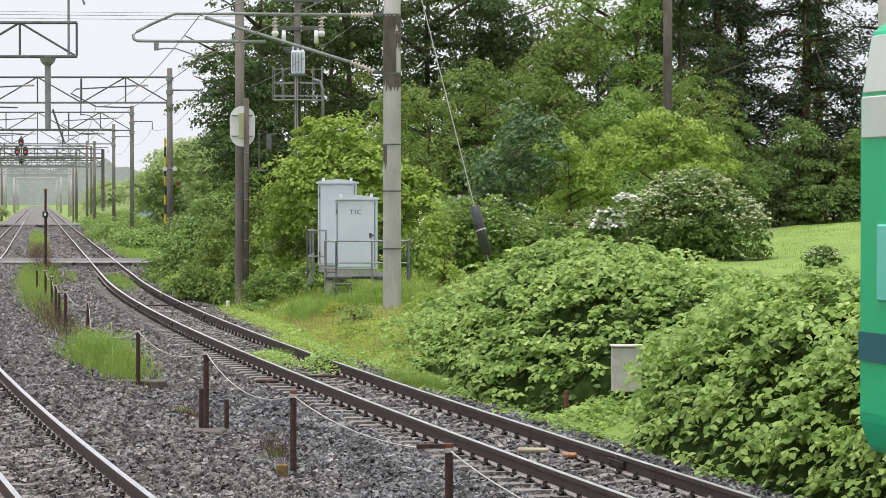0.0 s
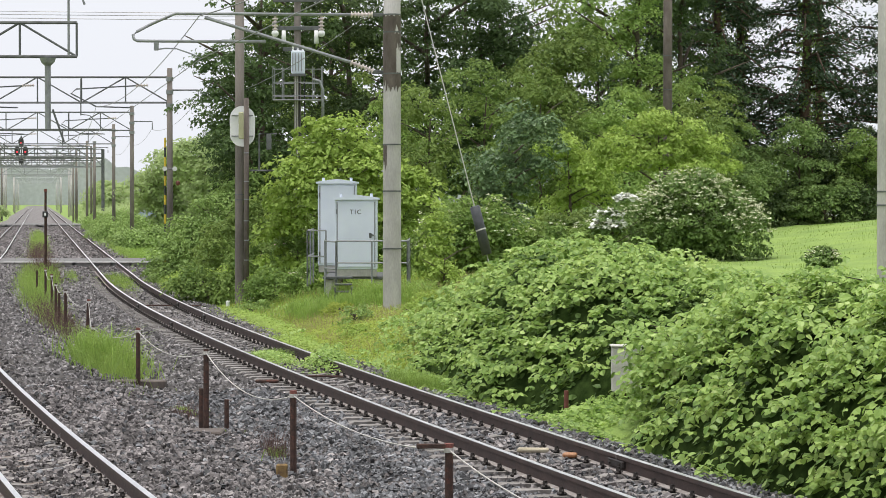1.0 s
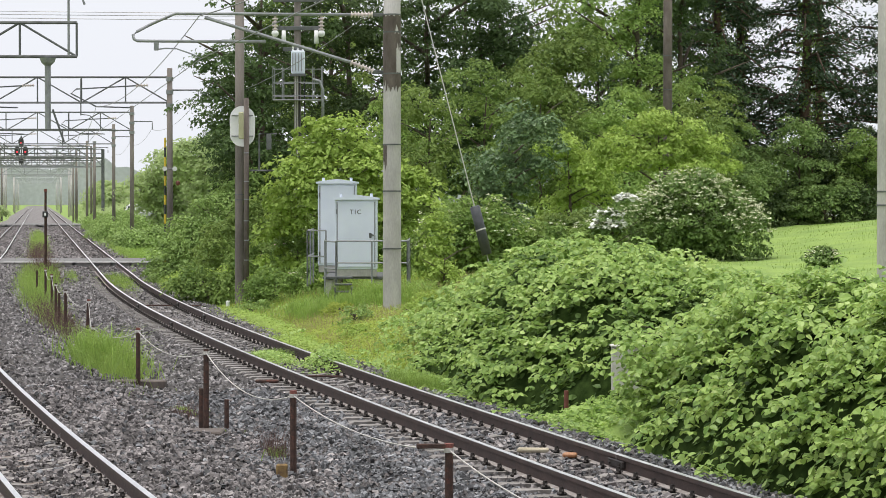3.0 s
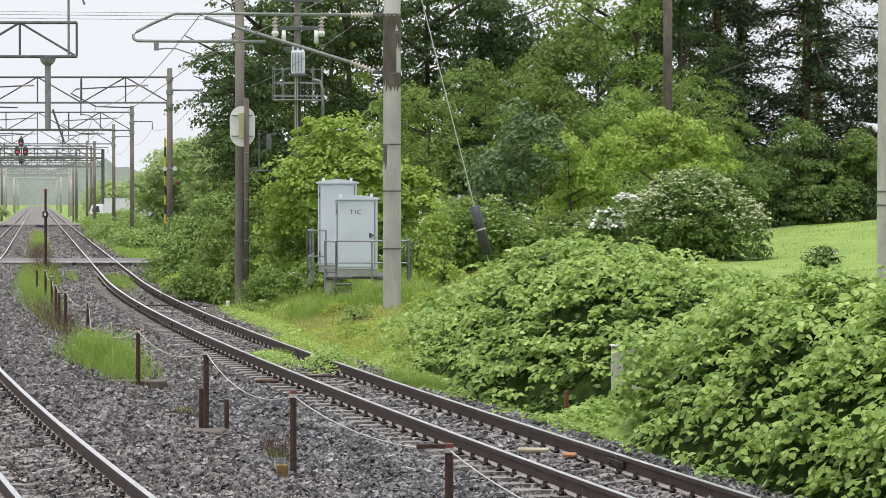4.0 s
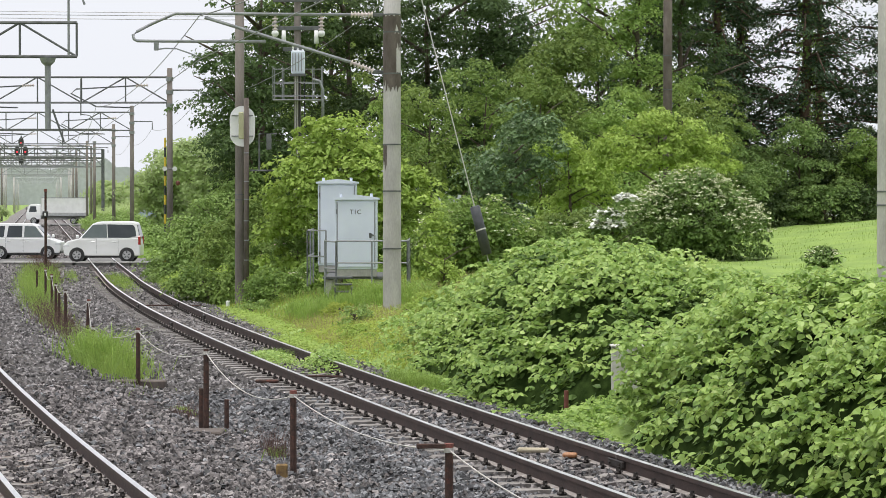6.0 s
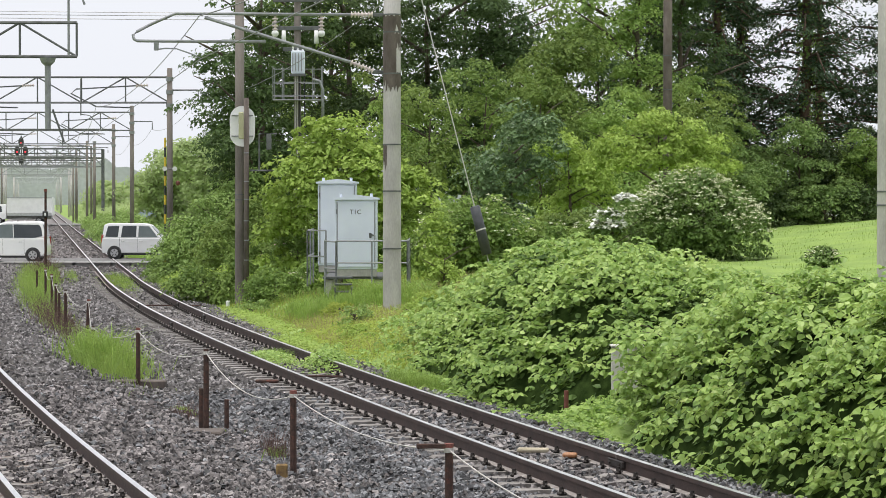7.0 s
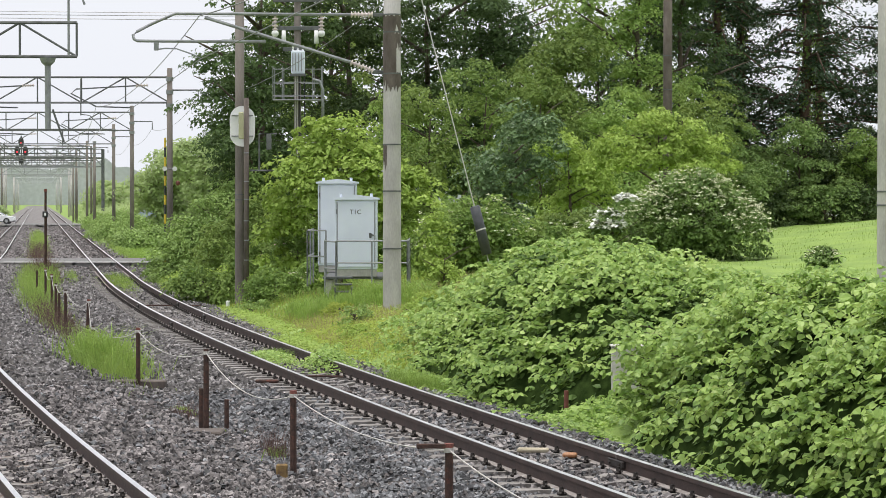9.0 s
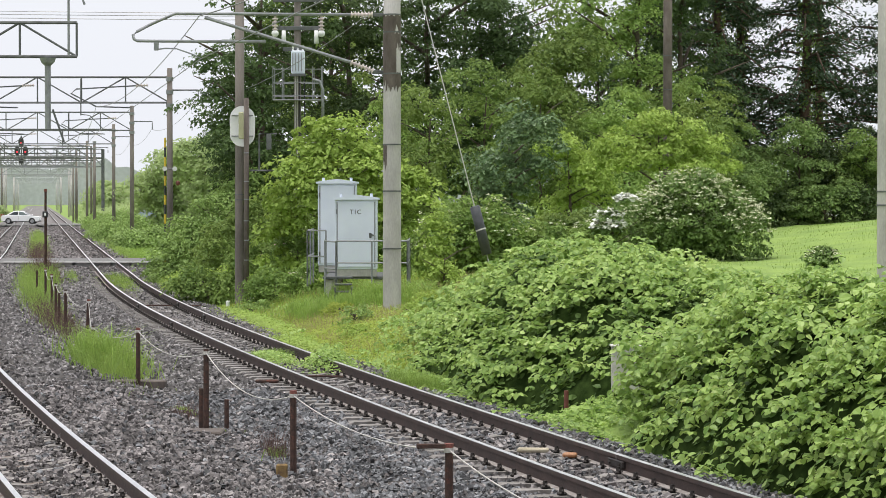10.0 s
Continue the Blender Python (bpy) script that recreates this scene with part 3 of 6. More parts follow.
def crown(name, blobs, clumps, per, spread, leaf, material, parent, rng, shell=0.6, up=0.6, wide=0.6):
    p, o = clumped(blobs, clumps, per, spread, rng, shell)
    v, f = leaf_cards(p, o, leaf * rng.uniform(0.7, 1.3, len(p)), rng, up, wide)
    return part_np(name, v, f, material, parent)


def trunk_shape(h, r, rng, limbs, lean=0.0, first=0.3, reach=0.3):
    s = Shape()
    pts = [Vector((lean * z * z / h + 0.05 * math.sin(z * 1.3), 0.04 * math.sin(z * 1.9 + 1), z)) for z in np.linspace(-0.3, h, 9)]
    s.tube(pts, [r * (1.25 if i == 0 else 1 - 0.1 * i) for i in range(9)], 8)
    for k in range(limbs):
        z = h * (first + (0.95 - first) * k / max(1, limbs))
        a = rng.uniform(0, 6.28)
        q = Vector((lean * z * z / h, 0, z))
        ln = h * reach * rng.uniform(0.6, 1.2)
        e = Vector((math.cos(a), math.sin(a), 0.5)) * ln
        s.tube([q, q + e * 0.5 + Vector((0, 0, 0.05 * ln)), q + e], [r * 0.45, r * 0.28, r * 0.08], 6)
    return s


def broadleaf(name, label, x, d, h, blobs, clumps, per, leaf, mat, seed, r=0.16, spread=0.35, lean=0.0, cat="tree", shell=0.6, base=None, wide=0.6):
    rg = np.random.default_rng(seed)
    t = thing(name, label, cat, (x, d, soil(x, d) if base is None else base))
    part("trunk", trunk_shape(h * 0.85, r, rg, 7, lean), M["bark"], t, smooth=True)
    crown("crown", blobs, clumps, per, spread, leaf, LEAF[mat], t, rg, shell, wide=wide)
    return t


def conifer(label, x, d, h, reach, seed, first=0.12, r=0.22, sprays=26, step=0.55):
    """Trunk with level whorls of branches, needles in flat sprays along each."""
    rg = np.random.default_rng(seed)
    t = thing("conifer_tree", label, "tree", (x, d, soil(x, d)))
    s = Shape()
    s.tube([(0.04 * math.sin(z), 0, z) for z in np.linspace(-0.3, h, 9)], [r * (1.2 - 0.13 * i) for i in range(9)], 8)
    pts, outs = [], []
    z = h * first
    while z < h - 0.4:
        R = reach * (1 - 0.72 * (z / h) ** 1.5) * rg.uniform(0.75, 1.15)
        for j in range(rg.integers(4, 6)):
            a = rg.uniform(0, 6.283)
            L = R * rg.uniform(0.7, 1.1)
            drop = rg.uniform(-0.15, 0.4)
            zb, z = z, z + rg.uniform(-0.4, 0.4)
            e = np.array([math.cos(a) * L, math.sin(a) * L, z - drop * L])
            s.tube([(0, 0, z), (e[0] * 0.5, e[1] * 0.5, z + 0.06 * L), tuple(e)], [r * 0.28, r * 0.18, 0.02], 5)
            for q in np.linspace(0.25, 1.05, max(4, int(L * 4.2))):
                c = np.array([e[0] * q, e[1] * q, z - drop * L * q + 0.08 * L * math.sin(3.14 * min(q, 1))])
                pts.append(c + rg.normal(size=(sprays, 3)) * np.array([0.24, 0.24, 0.15]))
                outs.append(np.tile([math.cos(a) * 0.3, math.sin(a) * 0.3, 0.4], (sprays, 1)))
            z = zb
        z += step * rg.uniform(0.7, 1.3)
    P, O = np.concatenate(pts), np.concatenate(outs)
    part("trunk", s, M["cedar"], t, "reddish brown bark", smooth=True)
    v, f = leaf_cards(P, O, rg.uniform(0.16, 0.30, len(P)), rg, 0.8, 0.40, 0.05)
    part_np("crown", v, f, LEAF["needle"], t)
    n = 1100
    a, z = rg.uniform(0, 6.283, n), h * 0.62 * rg.uniform(0, 1, n)
    q = (r + rg.uniform(0.0, 0.22, n)) * (1.1 - 0.5 * z / h)
    O = np.stack([np.cos(a), np.sin(a), 0 * a], 1)
    v, f = leaf_cards(O * q[:, None] + np.stack([0 * a, 0 * a, z], 1), O, rg.uniform(0.12, 0.2, n), rg, 0.4, 0.7)
    part_np("ivy", v, f, LEAF["mid"], t, "green ivy climbing the trunk")["kind"] = "stuff"
    return t


def blades(p, h, w, rng, bend=0.5):
    """Grass blades: tapering, bent."""
    n = len(p)
    a = rng.uniform(0, 6.283, n)
    sx, sy = np.cos(a) * w * 0.5, np.sin(a) * w * 0.5
    b = rng.uniform(0, 6.283, n)
    bx, by = np.cos(b) * h * bend, np.sin(b) * h * bend
    o = np.stack([sx, sy, 0 * sx], 1)
    mid = p + np.stack([bx * 0.32, by * 0.32, h * 0.62], 1)
    tip = p + np.stack([bx, by, h * (0.95 - 0.3 * bend)], 1)
    v = np.stack([p - o, p + o, mid - o * 0.75, mid + o * 0.75, tip], 1).reshape(-1, 3)
    k = 5 * np.arange(n)[:, None]
    return v, np.concatenate([np.array([[0, 1, 3]]) + k, np.array([[0, 3, 2]]) + k, np.array([[2, 3, 4]]) + k], 0)


def grass_patch(name, label, mat, n, d0, d1, u0, u1, h, w, seed, keep=None, xf=mid_x, zf=None):
    rg = np.random.default_rng(seed)
    d = rg.uniform(d0, d1, n)
    u = rg.uniform(u0, u1, n)
    ok = np.ones(n, bool) if keep is None else keep(u, d)
    d, u = d[ok], u[ok]
    z = (ground_z(u, d) if zf is None else zf(u, d)) - 0.02
    p = np.stack([xf(d) + u, d, z], 1)
    hh = h * rg.uniform(0.4, 1.3, len(p)) * (0.75 + 0.5 * (np.sin(u * 2.1 + np.sin(d * 0.9)) * np.sin(d * 1.4) > 0))
    v, f = blades(p, hh, w, rg)
    g = part_np(name, v, f, LEAF[mat])
    return tagged(g, label, "grass", kind="stuff")


# vines over the bank beside the track
def vine_top(u, d):
    top = np.interp(d, [14, 24, 30, 33.5, 36.2, 38.5, 43, 46, 48, 50, 52, 57, 62], [1.6, 1.62, 1.62, 1.5, 1.0, 1.6, 1.97, 1.58, 1.2, 0.85, 0.6, 0.08, -0.25])
    front = np.interp(d, [14, 27, 31, 33, 35, 36.2, 37.6, 40, 45, 50, 62], [1.75, 1.75, 1.7, 2.0, 2.45, 3.0, 2.0, 1.5, 1.8, 2.5, 3.2])
    wide = np.interp(d, [14, 35, 40, 44, 48, 52], [1.55, 1.55, 2.3, 2.2, 1.5, 1.2])
    pr = smooth01((u - front + 0.1 + bumpy(u * 0.3, d, 2.4, 0.22)) / wide) ** 0.55
    z = -0.32 + (top + 0.32) * pr + bumpy(u, d, 2.1, 0.18) * pr + bumpy(u, d, 4.7, 0.12) * pr
    back = ground_z(u, d) + 0.12
    return np.where(u > 4.6, z + (np.minimum(back, z) - z) * smooth01((u - 4.6) / 2.5), z)


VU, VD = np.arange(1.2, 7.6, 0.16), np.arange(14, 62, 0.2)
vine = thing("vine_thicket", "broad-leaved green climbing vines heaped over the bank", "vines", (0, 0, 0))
# added sheet below the leaves, its dark colour in place of shade
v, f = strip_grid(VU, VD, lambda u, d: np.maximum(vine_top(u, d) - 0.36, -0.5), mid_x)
part_np("vine_underlayer", v, f, M["under"], vine, "dark sheet painting the shade between vine leaves", True)


def vine_points(n, d0, d1, rg, depth=0.16):
    d = d0 * (d1 / d0) ** rg.uniform(0, 1, n)
    u = 1.3 + 5.6 * rg.uniform(0, 1, n) ** 1.5
    e = 0.05
    z = vine_top(u, d)
    gu, gd = (vine_top(u + e, d) - z) / e, (vine_top(u, d + e) - z) / e
    o = np.stack([-gu, -gd, np.ones(n)], 1)
    o /= np.linalg.norm(o, axis=1)[:, None]
    p = np.stack([mid_x(d) + u, d, z], 1) + o * (rg.uniform(-1, 0.75, n) * depth)[:, None]
    ok = (p[:, 2] > -0.3)
    return p[ok], o[ok]


LEAF6 = np.array([(0, -0.5, 0), (0.40, -0.22, 0.07), (0.30, 0.18, 0.06), (0, 0.5, -0.06), (-0.30, 0.18, 0.06), (-0.40, -0.22, 0.07)])


def broad_leaves(p, o, size, rg, up=0.55):
    n = len(p)
    nrm = o * 0.75 + np.array([0, 0, up]) + rg.normal(0, 0.36, (n, 3))
    nrm /= np.linalg.norm(nrm, axis=1)[:, None]
    ax = np.cross(nrm, rg.normal(size=(n, 3)))
    ax[:, 2] -= 0.5
    ax -= nrm * (ax * nrm).sum(1)[:, None]
    ax /= np.linalg.norm(ax, axis=1)[:, None] + 1e-9
    sd = np.cross(nrm, ax)
    t = LEAF6[None] * size[:, None, None]
    v = p[:, None, :] + t[:, :, 0:1] * sd[:, None] + t[:, :, 1:2] * ax[:, None] + t[:, :, 2:3] * nrm[:, None]
    k = 6 * np.arange(n)[:, None]
    f = np.concatenate([np.array([0, 1, 2, 3])[None] + k, np.array([0, 3, 4, 5])[None] + k], 0)
    return v.reshape(-1, 3), f


def trifoliate(p, o, size, rg):
    """Three leaflets at each point: one ahead, two aside, all drooping from the stalk's end."""
    n = len(p)
    nrm = o * 0.36 + np.array([0, -0.06, 0.9]) + rg.normal(0, 0.27, (n, 3))
    nrm /= np.linalg.norm(nrm, axis=1)[:, None]
    ax = o * np.array([1, 1, 0]) + rg.normal(0, 0.8, (n, 3))
    ax -= nrm * (ax * nrm).sum(1)[:, None]
    ax /= np.linalg.norm(ax, axis=1)[:, None] + 1e-9
    sd = np.cross(nrm, ax)
    vs = []
    for turn, k in ((0.0, 1.0), (1.75, 0.88), (-1.75, 0.88)):
        a = ax * math.cos(turn) + sd * math.sin(turn)
        m = nrm + 0.5 * a + rg.normal(0, 0.16, (n, 3))
        m /= np.linalg.norm(m, axis=1)[:, None]
        a = a - m * (a * m).sum(1)[:, None]
        a /= np.linalg.norm(a, axis=1)[:, None]
        b = np.cross(m, a)
        t = LEAF6[None] * (size * k)[:, None, None]
        c = p + a * (size * 0.60)[:, None] - nrm * (size * 0.12)[:, None]
        vs.append(c[:, None, :] + t[:, :, 0:1] * 1.12 * b[:, None] + t[:, :, 1:2] * a[:, None] + t[:, :, 2:3] * m[:, None])
    v = np.concatenate(vs, 0).reshape(-1, 3)
    k = 6 * np.arange(3 * n)[:, None]
    return v, np.concatenate([np.array([0, 1, 2, 3])[None] + k, np.array([0, 3, 4, 5])[None] + k], 0)


rv = np.random.default_rng(11)
c0, co = vine_points(3900, 16, 60, rv, 0.22)
keep = bumpy(c0[:, 0] + 2 * c0[:, 2], c0[:, 1] * 0.8, 3.3, 1.0) > -0.84
keep &= rv.uniform(0, 1, len(c0)) < 0.5 + 0.5 * smooth01((c0[:, 2] + 0.1) / 1.1)
c0, co = c0[keep], co[keep]
per = 13
k = rv.uniform(0.5, 1.35, len(c0))
away = rv.normal(size=(len(c0), per, 3)) * np.array([0.2, 0.2, 0.03]) * k[:, None, None]
away[:, :, 2] += 0.05 - 0.9 * (away[:, :, 0] ** 2 + away[:, :, 1] ** 2)
p = (c0[:, None, :] + away).reshape(-1, 3)
o = (co[:, None, :] * 0.8 + away * 2.2 * np.array([1, 1, 0.2])).reshape(-1, 3)
ok = p[:, 2] > -0.10 + rv.normal(0, 0.08, len(p))
p, o = p[ok], o[ok]
v, f = trifoliate(p, o, rv.uniform(0.055, 0.118, len(p)), rv)
lv = part_np("vine_leaves", v, f, LEAF["kudzu"], vine)
lv["kind"] = "stuff"
# second leaf layer below the first, coloured darker to stand for shade
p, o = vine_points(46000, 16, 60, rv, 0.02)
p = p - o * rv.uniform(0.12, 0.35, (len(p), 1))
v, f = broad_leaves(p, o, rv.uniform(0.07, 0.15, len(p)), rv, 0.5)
lv = part_np("inner_leaves", v, f, LEAF["inner"], vine, "inner vine leaves coloured darker for shade")
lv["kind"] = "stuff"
p, o = vine_points(300, 24, 30, rv, 0.05)
lm = bpy.data.meshes.new("leaf")
lm.from_pydata((LEAF6 * 0.15).tolist(), [], [(0, 1, 2, 3), (0, 3, 4, 5)])
lm.materials.append(LEAF["kudzu"])
for q, w in zip(p, o):
    ob = new("leaf", lm)
    ob.parent = vine
    ob.matrix_basis = Matrix.Translation(q) @ (Vector(w) + Vector(rv.normal(0, 0.3, 3)) + Vector((0, 0, 0.4))).to_track_quat("Z", "Y").to_matrix().to_4x4() @ pose(0, 0, 0, 0, 0, rv.uniform(0, 360))


# ---------------- trees and shrubs, near to far ----------------
def blob_tree(seed, r, h, z0, n):
    """n lumps about an axis from z0 to h."""
    rg = np.random.default_rng(seed)
    out = []
    for k in range(n):
        z = z0 + (h - z0) * (k + 0.5) / n
        w = r * (0.55 + 0.5 * math.sin(3.1 * (k + 0.7) / (n + 0.6)))
        a = rg.uniform(0, 6.28)
        out.append((math.cos(a) * r * 0.42, math.sin(a) * r * 0.42, z, w * 0.8, w * 0.8, (h - z0) / n * rg.uniform(0.75, 1.05)))
    return out


TALL = [  # x, d, height, radius, crown base, leaf kind
    (-6.7, 101, 12.5, 2.35, 1.6, "dark"), (-3.6, 105, 13.5, 2.8, 1.5, "dark"), (-5.0, 111, 13.0, 2.6, 2.0, "mid"),
    (-0.6, 106, 14.0, 2.6, 2.0, "dark"), (1.5, 108, 10.8, 1.9, 1.8, "dark"), (4.3, 104, 8.3, 2.0, 2.2, "mid"),
    (7.6, 107, 14.5, 2.3, 2.0, "mid"), (9.7, 112, 14.0, 2.1, 2.0, "dark"), (3.0, 138, 8.5, 2.6, 1.0, "dark"),
    (-7.5, 111, 9.5, 1.9, 0.3, "dark"), (-2.0, 140, 12.5, 3.0, 1.0, "dark"), (6.4, 114, 8.4, 2.2, 1.0, "dark"),
    (-5.2, 128, 15.0, 2.6, 1.0, "dark"), (1.0, 125, 16.0, 2.6, 1.0, "dark"), (5.6, 128, 11.5, 2.6, 1.0, "mid"), (10.4, 130, 17.0, 2.8, 1.0, "dark"),
]
for k, (x, d, h, r, z0, kind) in enumerate(TALL):
    broadleaf("tall_tree", "tall broad-leaved tree with dense " + ("dark" if kind == "dark" else "fresh") + " green crown", x, d, h,
              blob_tree(40 + k, r, h, z0, 8), 230, 76 if d < 115 else 44, 0.155 if d < 115 else 0.19, kind, 40 + k, 0.2, 0.29, cat="tree")
for k, (x, d, h, r, sp) in enumerate([(11.6, 116, 19, 2.9, 22), (15.5, 117, 20, 3.2, 18), (19.6, 120, 20, 3.3, 21), (13.1, 121, 18, 2.6, 21), (9.4, 120, 18, 2.6, 16), (18.4, 134, 16, 2.4, 6)]):
    conifer("tall dark evergreen conifer with level, gappy branches", x, d, h, r, 70 + k, 0.06 if k != 1 else 0.1, 0.24, sp, 0.6)

MIDS = [  # x, d, height, radius, base, kind, leaf
    (-0.4, 88, 5.6, 1.6, 0.8, "mid"), (1.4, 90, 6.2, 1.7, 0.8, "mid"), (4.0, 87, 3.7, 1.2, 0.3, "bright"), (3.4, 96, 6.3, 1.7, 1.0, "mid"),
    (6.2, 92, 5.0, 1.7, 0.6, "mid"), (-1.8, 92, 5.4, 1.7, 0.8, "mid"), (1.95, 79.0, 4.5, 1.25, 0.8, "evergreen"), (8.6, 98, 5.2, 1.8, 0.3, "mid"),
    (10.6, 104, 3.6, 1.5, 0.1, "deep"), (13.2, 114, 3.4, 1.6, 0.5, "deep"), (16.4, 115, 3.0, 1.5, 0.5, "dark"), (19.2, 116, 3.6, 1.7, 0.5, "dark"), (9.2, 103, 6.0, 1.6, 0.5, "mid"),
    (14.7, 113.2, 4.0, 1.5, 0.35, "deep"), (17.6, 114, 3.4, 1.5, 0.35, "mid"), (20.2, 115, 4.0, 1.6, 0.35, "deep"), (12.0, 112, 4.4, 1.5, 0.1, "deep"),
    (12.4, 136, 4.5, 2.6, -0.2, "dark"), (17.0, 137, 4.0, 2.6, -0.2, "dark"), (21.5, 138, 4.5, 2.6, -0.2, "dark"),
]
for k, (x, d, h, r, z0, kind) in enumerate(MIDS):
    broadleaf("young_tree", {"bright": "bushy young tree with light green leaves", "evergreen": "dense dark glossy evergreen shrub tree", "mid": "leafy young tree with mid-green leaves", "deep": "low leafy tree at the field's edge", "dark": "low dark green tree under the conifers"}[kind],
              x, d, h, blob_tree(90 + k, r, h, z0, 5), 120, 62, 0.13, kind, 90 + k, 0.08, 0.21)

broadleaf("young_tree", "bright yellow-green young tree behind the white cabinets", -2.9, 77, 4.9,
          [(0, 0, 3.1, 1.7, 1.3, 1.2), (-1.0, 0, 2.7, 1.2, 1.1, 1.1), (1.3, 0, 2.7, 1.2, 1.0, 1.2), (0.1, 0, 4.1, 1.1, 0.9, 0.8), (-0.9, 0.2, 4.2, 0.35, 0.35, 0.75), (2.1, 0, 2.2, 0.7, 0.6, 1.2), (-1.6, 0, 1.5, 0.8, 0.8, 1.2)],
          330, 44, 0.15, "bright", 201, 0.07, 0.17)
broadleaf("young_tree", "small tree with a spreading bright green flat crown", 6.3, 79.5, 4.3,
          [(0, 0, 3.0, 1.3, 1.0, 0.32), (1.0, 0, 3.3, 1.0, 0.9, 0.30), (-1.1, 0, 3.25, 1.05, 0.9, 0.30), (-0.2, 0, 3.9, 0.6, 0.6, 0.35), (1.75, 0, 2.7, 0.65, 0.6, 0.28), (0.5, -0.3, 3.75, 0.8, 0.7, 0.22), (-1.75, 0, 2.85, 0.5, 0.5, 0.25), (-0.6, -0.4, 2.75, 0.8, 0.6, 0.25), (0.9, -0.5, 2.6, 0.8, 0.6, 0.25), (-0.9, 0.2, 3.7, 0.5, 0.5, 0.25)],
          300, 40, 0.11, "bright", 202, 0.08, 0.13)


def shrub(label, x, d, blobs, clumps, per, leaf, kind, seed, spread=0.16, flowers=0, base=None, petal="creampetal", fsize=0.07):
    rg = np.random.default_rng(seed)
    t = thing("shrub", label, "shrub", (x, d, soil(x, d) if base is None else base))
    part("trunk", trunk_shape(max(b[2] for b in blobs) * 0.9, 0.04, rg, 9, first=0.08, reach=0.6), M["bark"], t, "brown stems")
    crown("crown", blobs, clumps, per, spread, leaf, LEAF[kind], t, rg, 0.72)
    if flowers:
        B = np.array(blobs)
        k = rg.integers(0, len(B), flowers)
        dd = rg.normal(size=(flowers, 3))
        dd[:, 2] = np.abs(dd[:, 2]) * 0.8
        dd /= np.linalg.norm(dd, axis=1)[:, None]
        c = B[k, :3] + dd * B[k, 3:] * rg.uniform(1.06, 1.27, (flowers, 1))
        q = np.repeat(c, 7, 0) + rg.normal(size=(flowers * 7, 3)) * fsize * np.array([0.5, 0.5, 0.18])
        v, f = leaf_cards(q, np.repeat(dd, 7, 0) * 0.2, np.full(len(q), fsize * 0.9), rg, 1.5, 0.8)
        part_np("blossom", v, f, M[petal], t, "small pale flower heads")["kind"] = "stuff"
    return t


shrub("rounded dark green shrub dotted with cream flower heads", 6.95, 75,
      [(0, 0, 1.15, 1.55, 1.3, 1.05), (0.9, 0, 0.8, 1.05, 0.95, 0.85), (-0.95, 0, 0.95, 1.05, 1.0, 0.9), (-0.2, 0, 1.8, 1.0, 0.9, 0.68)], 820, 26, 0.11, "deep", 301, 0.12, 1000, fsize=0.06)
shrub("dark green shrub with small pink-white flowers", 0.6, 72, [(0, 0, 1.1, 1.2, 1.0, 1.0), (0.7, 0, 1.2, 0.8, 0.8, 0.9), (-0.6, 0, 0.9, 0.7, 0.7, 0.8)], 420, 22, 0.12, "mid", 302, 0.14, 150, 0.55)
shrub("low leafy green shrub with pale flowers", 3.0, 74, [(0, 0, 0.6, 1.3, 0.9, 0.7), (1.1, 0, 0.7, 0.9, 0.8, 0.65), (-0.9, 0, 0.6, 0.7, 0.7, 0.6)], 420, 22, 0.12, "mid", 303, 0.13, 110)
for k, (x, d, w, h, kind) in enumerate([(9.7, 108, 1.3, 1.5, "dark"), (11.7, 111.5, 1.4, 1.3, "deep"), (13.6, 112, 1.5, 1.2, "dark"), (15.6, 112, 1.4, 1.4, "deep"), (17.5, 112.5, 1.5, 1.2, "dark"),
                                         (1.6, 84, 1.2, 1.2, "mid"), (3.6, 83, 1.2, 1.1, "mid"), (5.0, 84, 1.1, 1.2, "deep"), (-0.2, 82, 1.1, 1.3, "mid")]):
    shrub("dense undergrowth closing the wood's edge", x, d, [(0, 0, h * 0.5, w, 0.9, h * 0.65), (w * 0.6, 0.3, h * 0.8, w * 0.6, 0.7, h * 0.5), (-w * 0.6, -0.2, h * 0.6, w * 0.6, 0.7, h * 0.5)], 190, 34, 0.12, kind, 320 + k, 0.15)
rw = np.random.default_rng(351)
for k in range(20):
    u, d = rw.uniform(2.1, 7.0), rw.uniform(50, 74)
    w, h = rw.uniform(0.25, 0.5), rw.uniform(0.22, 0.5)
    x = float(mid_x(d)) + u
    if abs(x + 2.3) < 1.3 and d > 67:
        continue
    tagged(shrub("leafy weed clump on the grassy verge", x, d, [(0, 0, h * 0.4, w, w, h * 0.5), (w * 0.5, 0, h * 0.7, w * 0.5, w * 0.5, h * 0.4)], 34, 22, 0.065, ("bright", "yellowgrass", "hedge")[k % 3], 352 + k, 0.07), group="weed clumps on the verge")
shrub("small round shrub alone in the grass field", 9.3, 67, [(0, 0, 0.24, 0.36, 0.34, 0.22)], 90, 20, 0.10, "deep", 304, 0.08, 40)
shrub("shrub with a dense mass of white blossom", 4.5, 73.4, [(-0.05, 0, 1.1, 0.34, 0.3, 0.42), (0.4, 0, 1.85, 0.2, 0.2, 0.12)], 90, 16, 0.11, "deep", 305, 0.07, 95, petal="petal", fsize=0.15)
shrub("leafy weeds and brush at the pole's foot", -6.9, 79, [(0, 0, 0.5, 0.9, 0.9, 0.6), (1.6, 0, 0.9, 1.0, 0.8, 1.0), (0.9, -0.5, 0.4, 0.8, 0.7, 0.5)], 380, 22, 0.12, "mid", 306, 0.14)
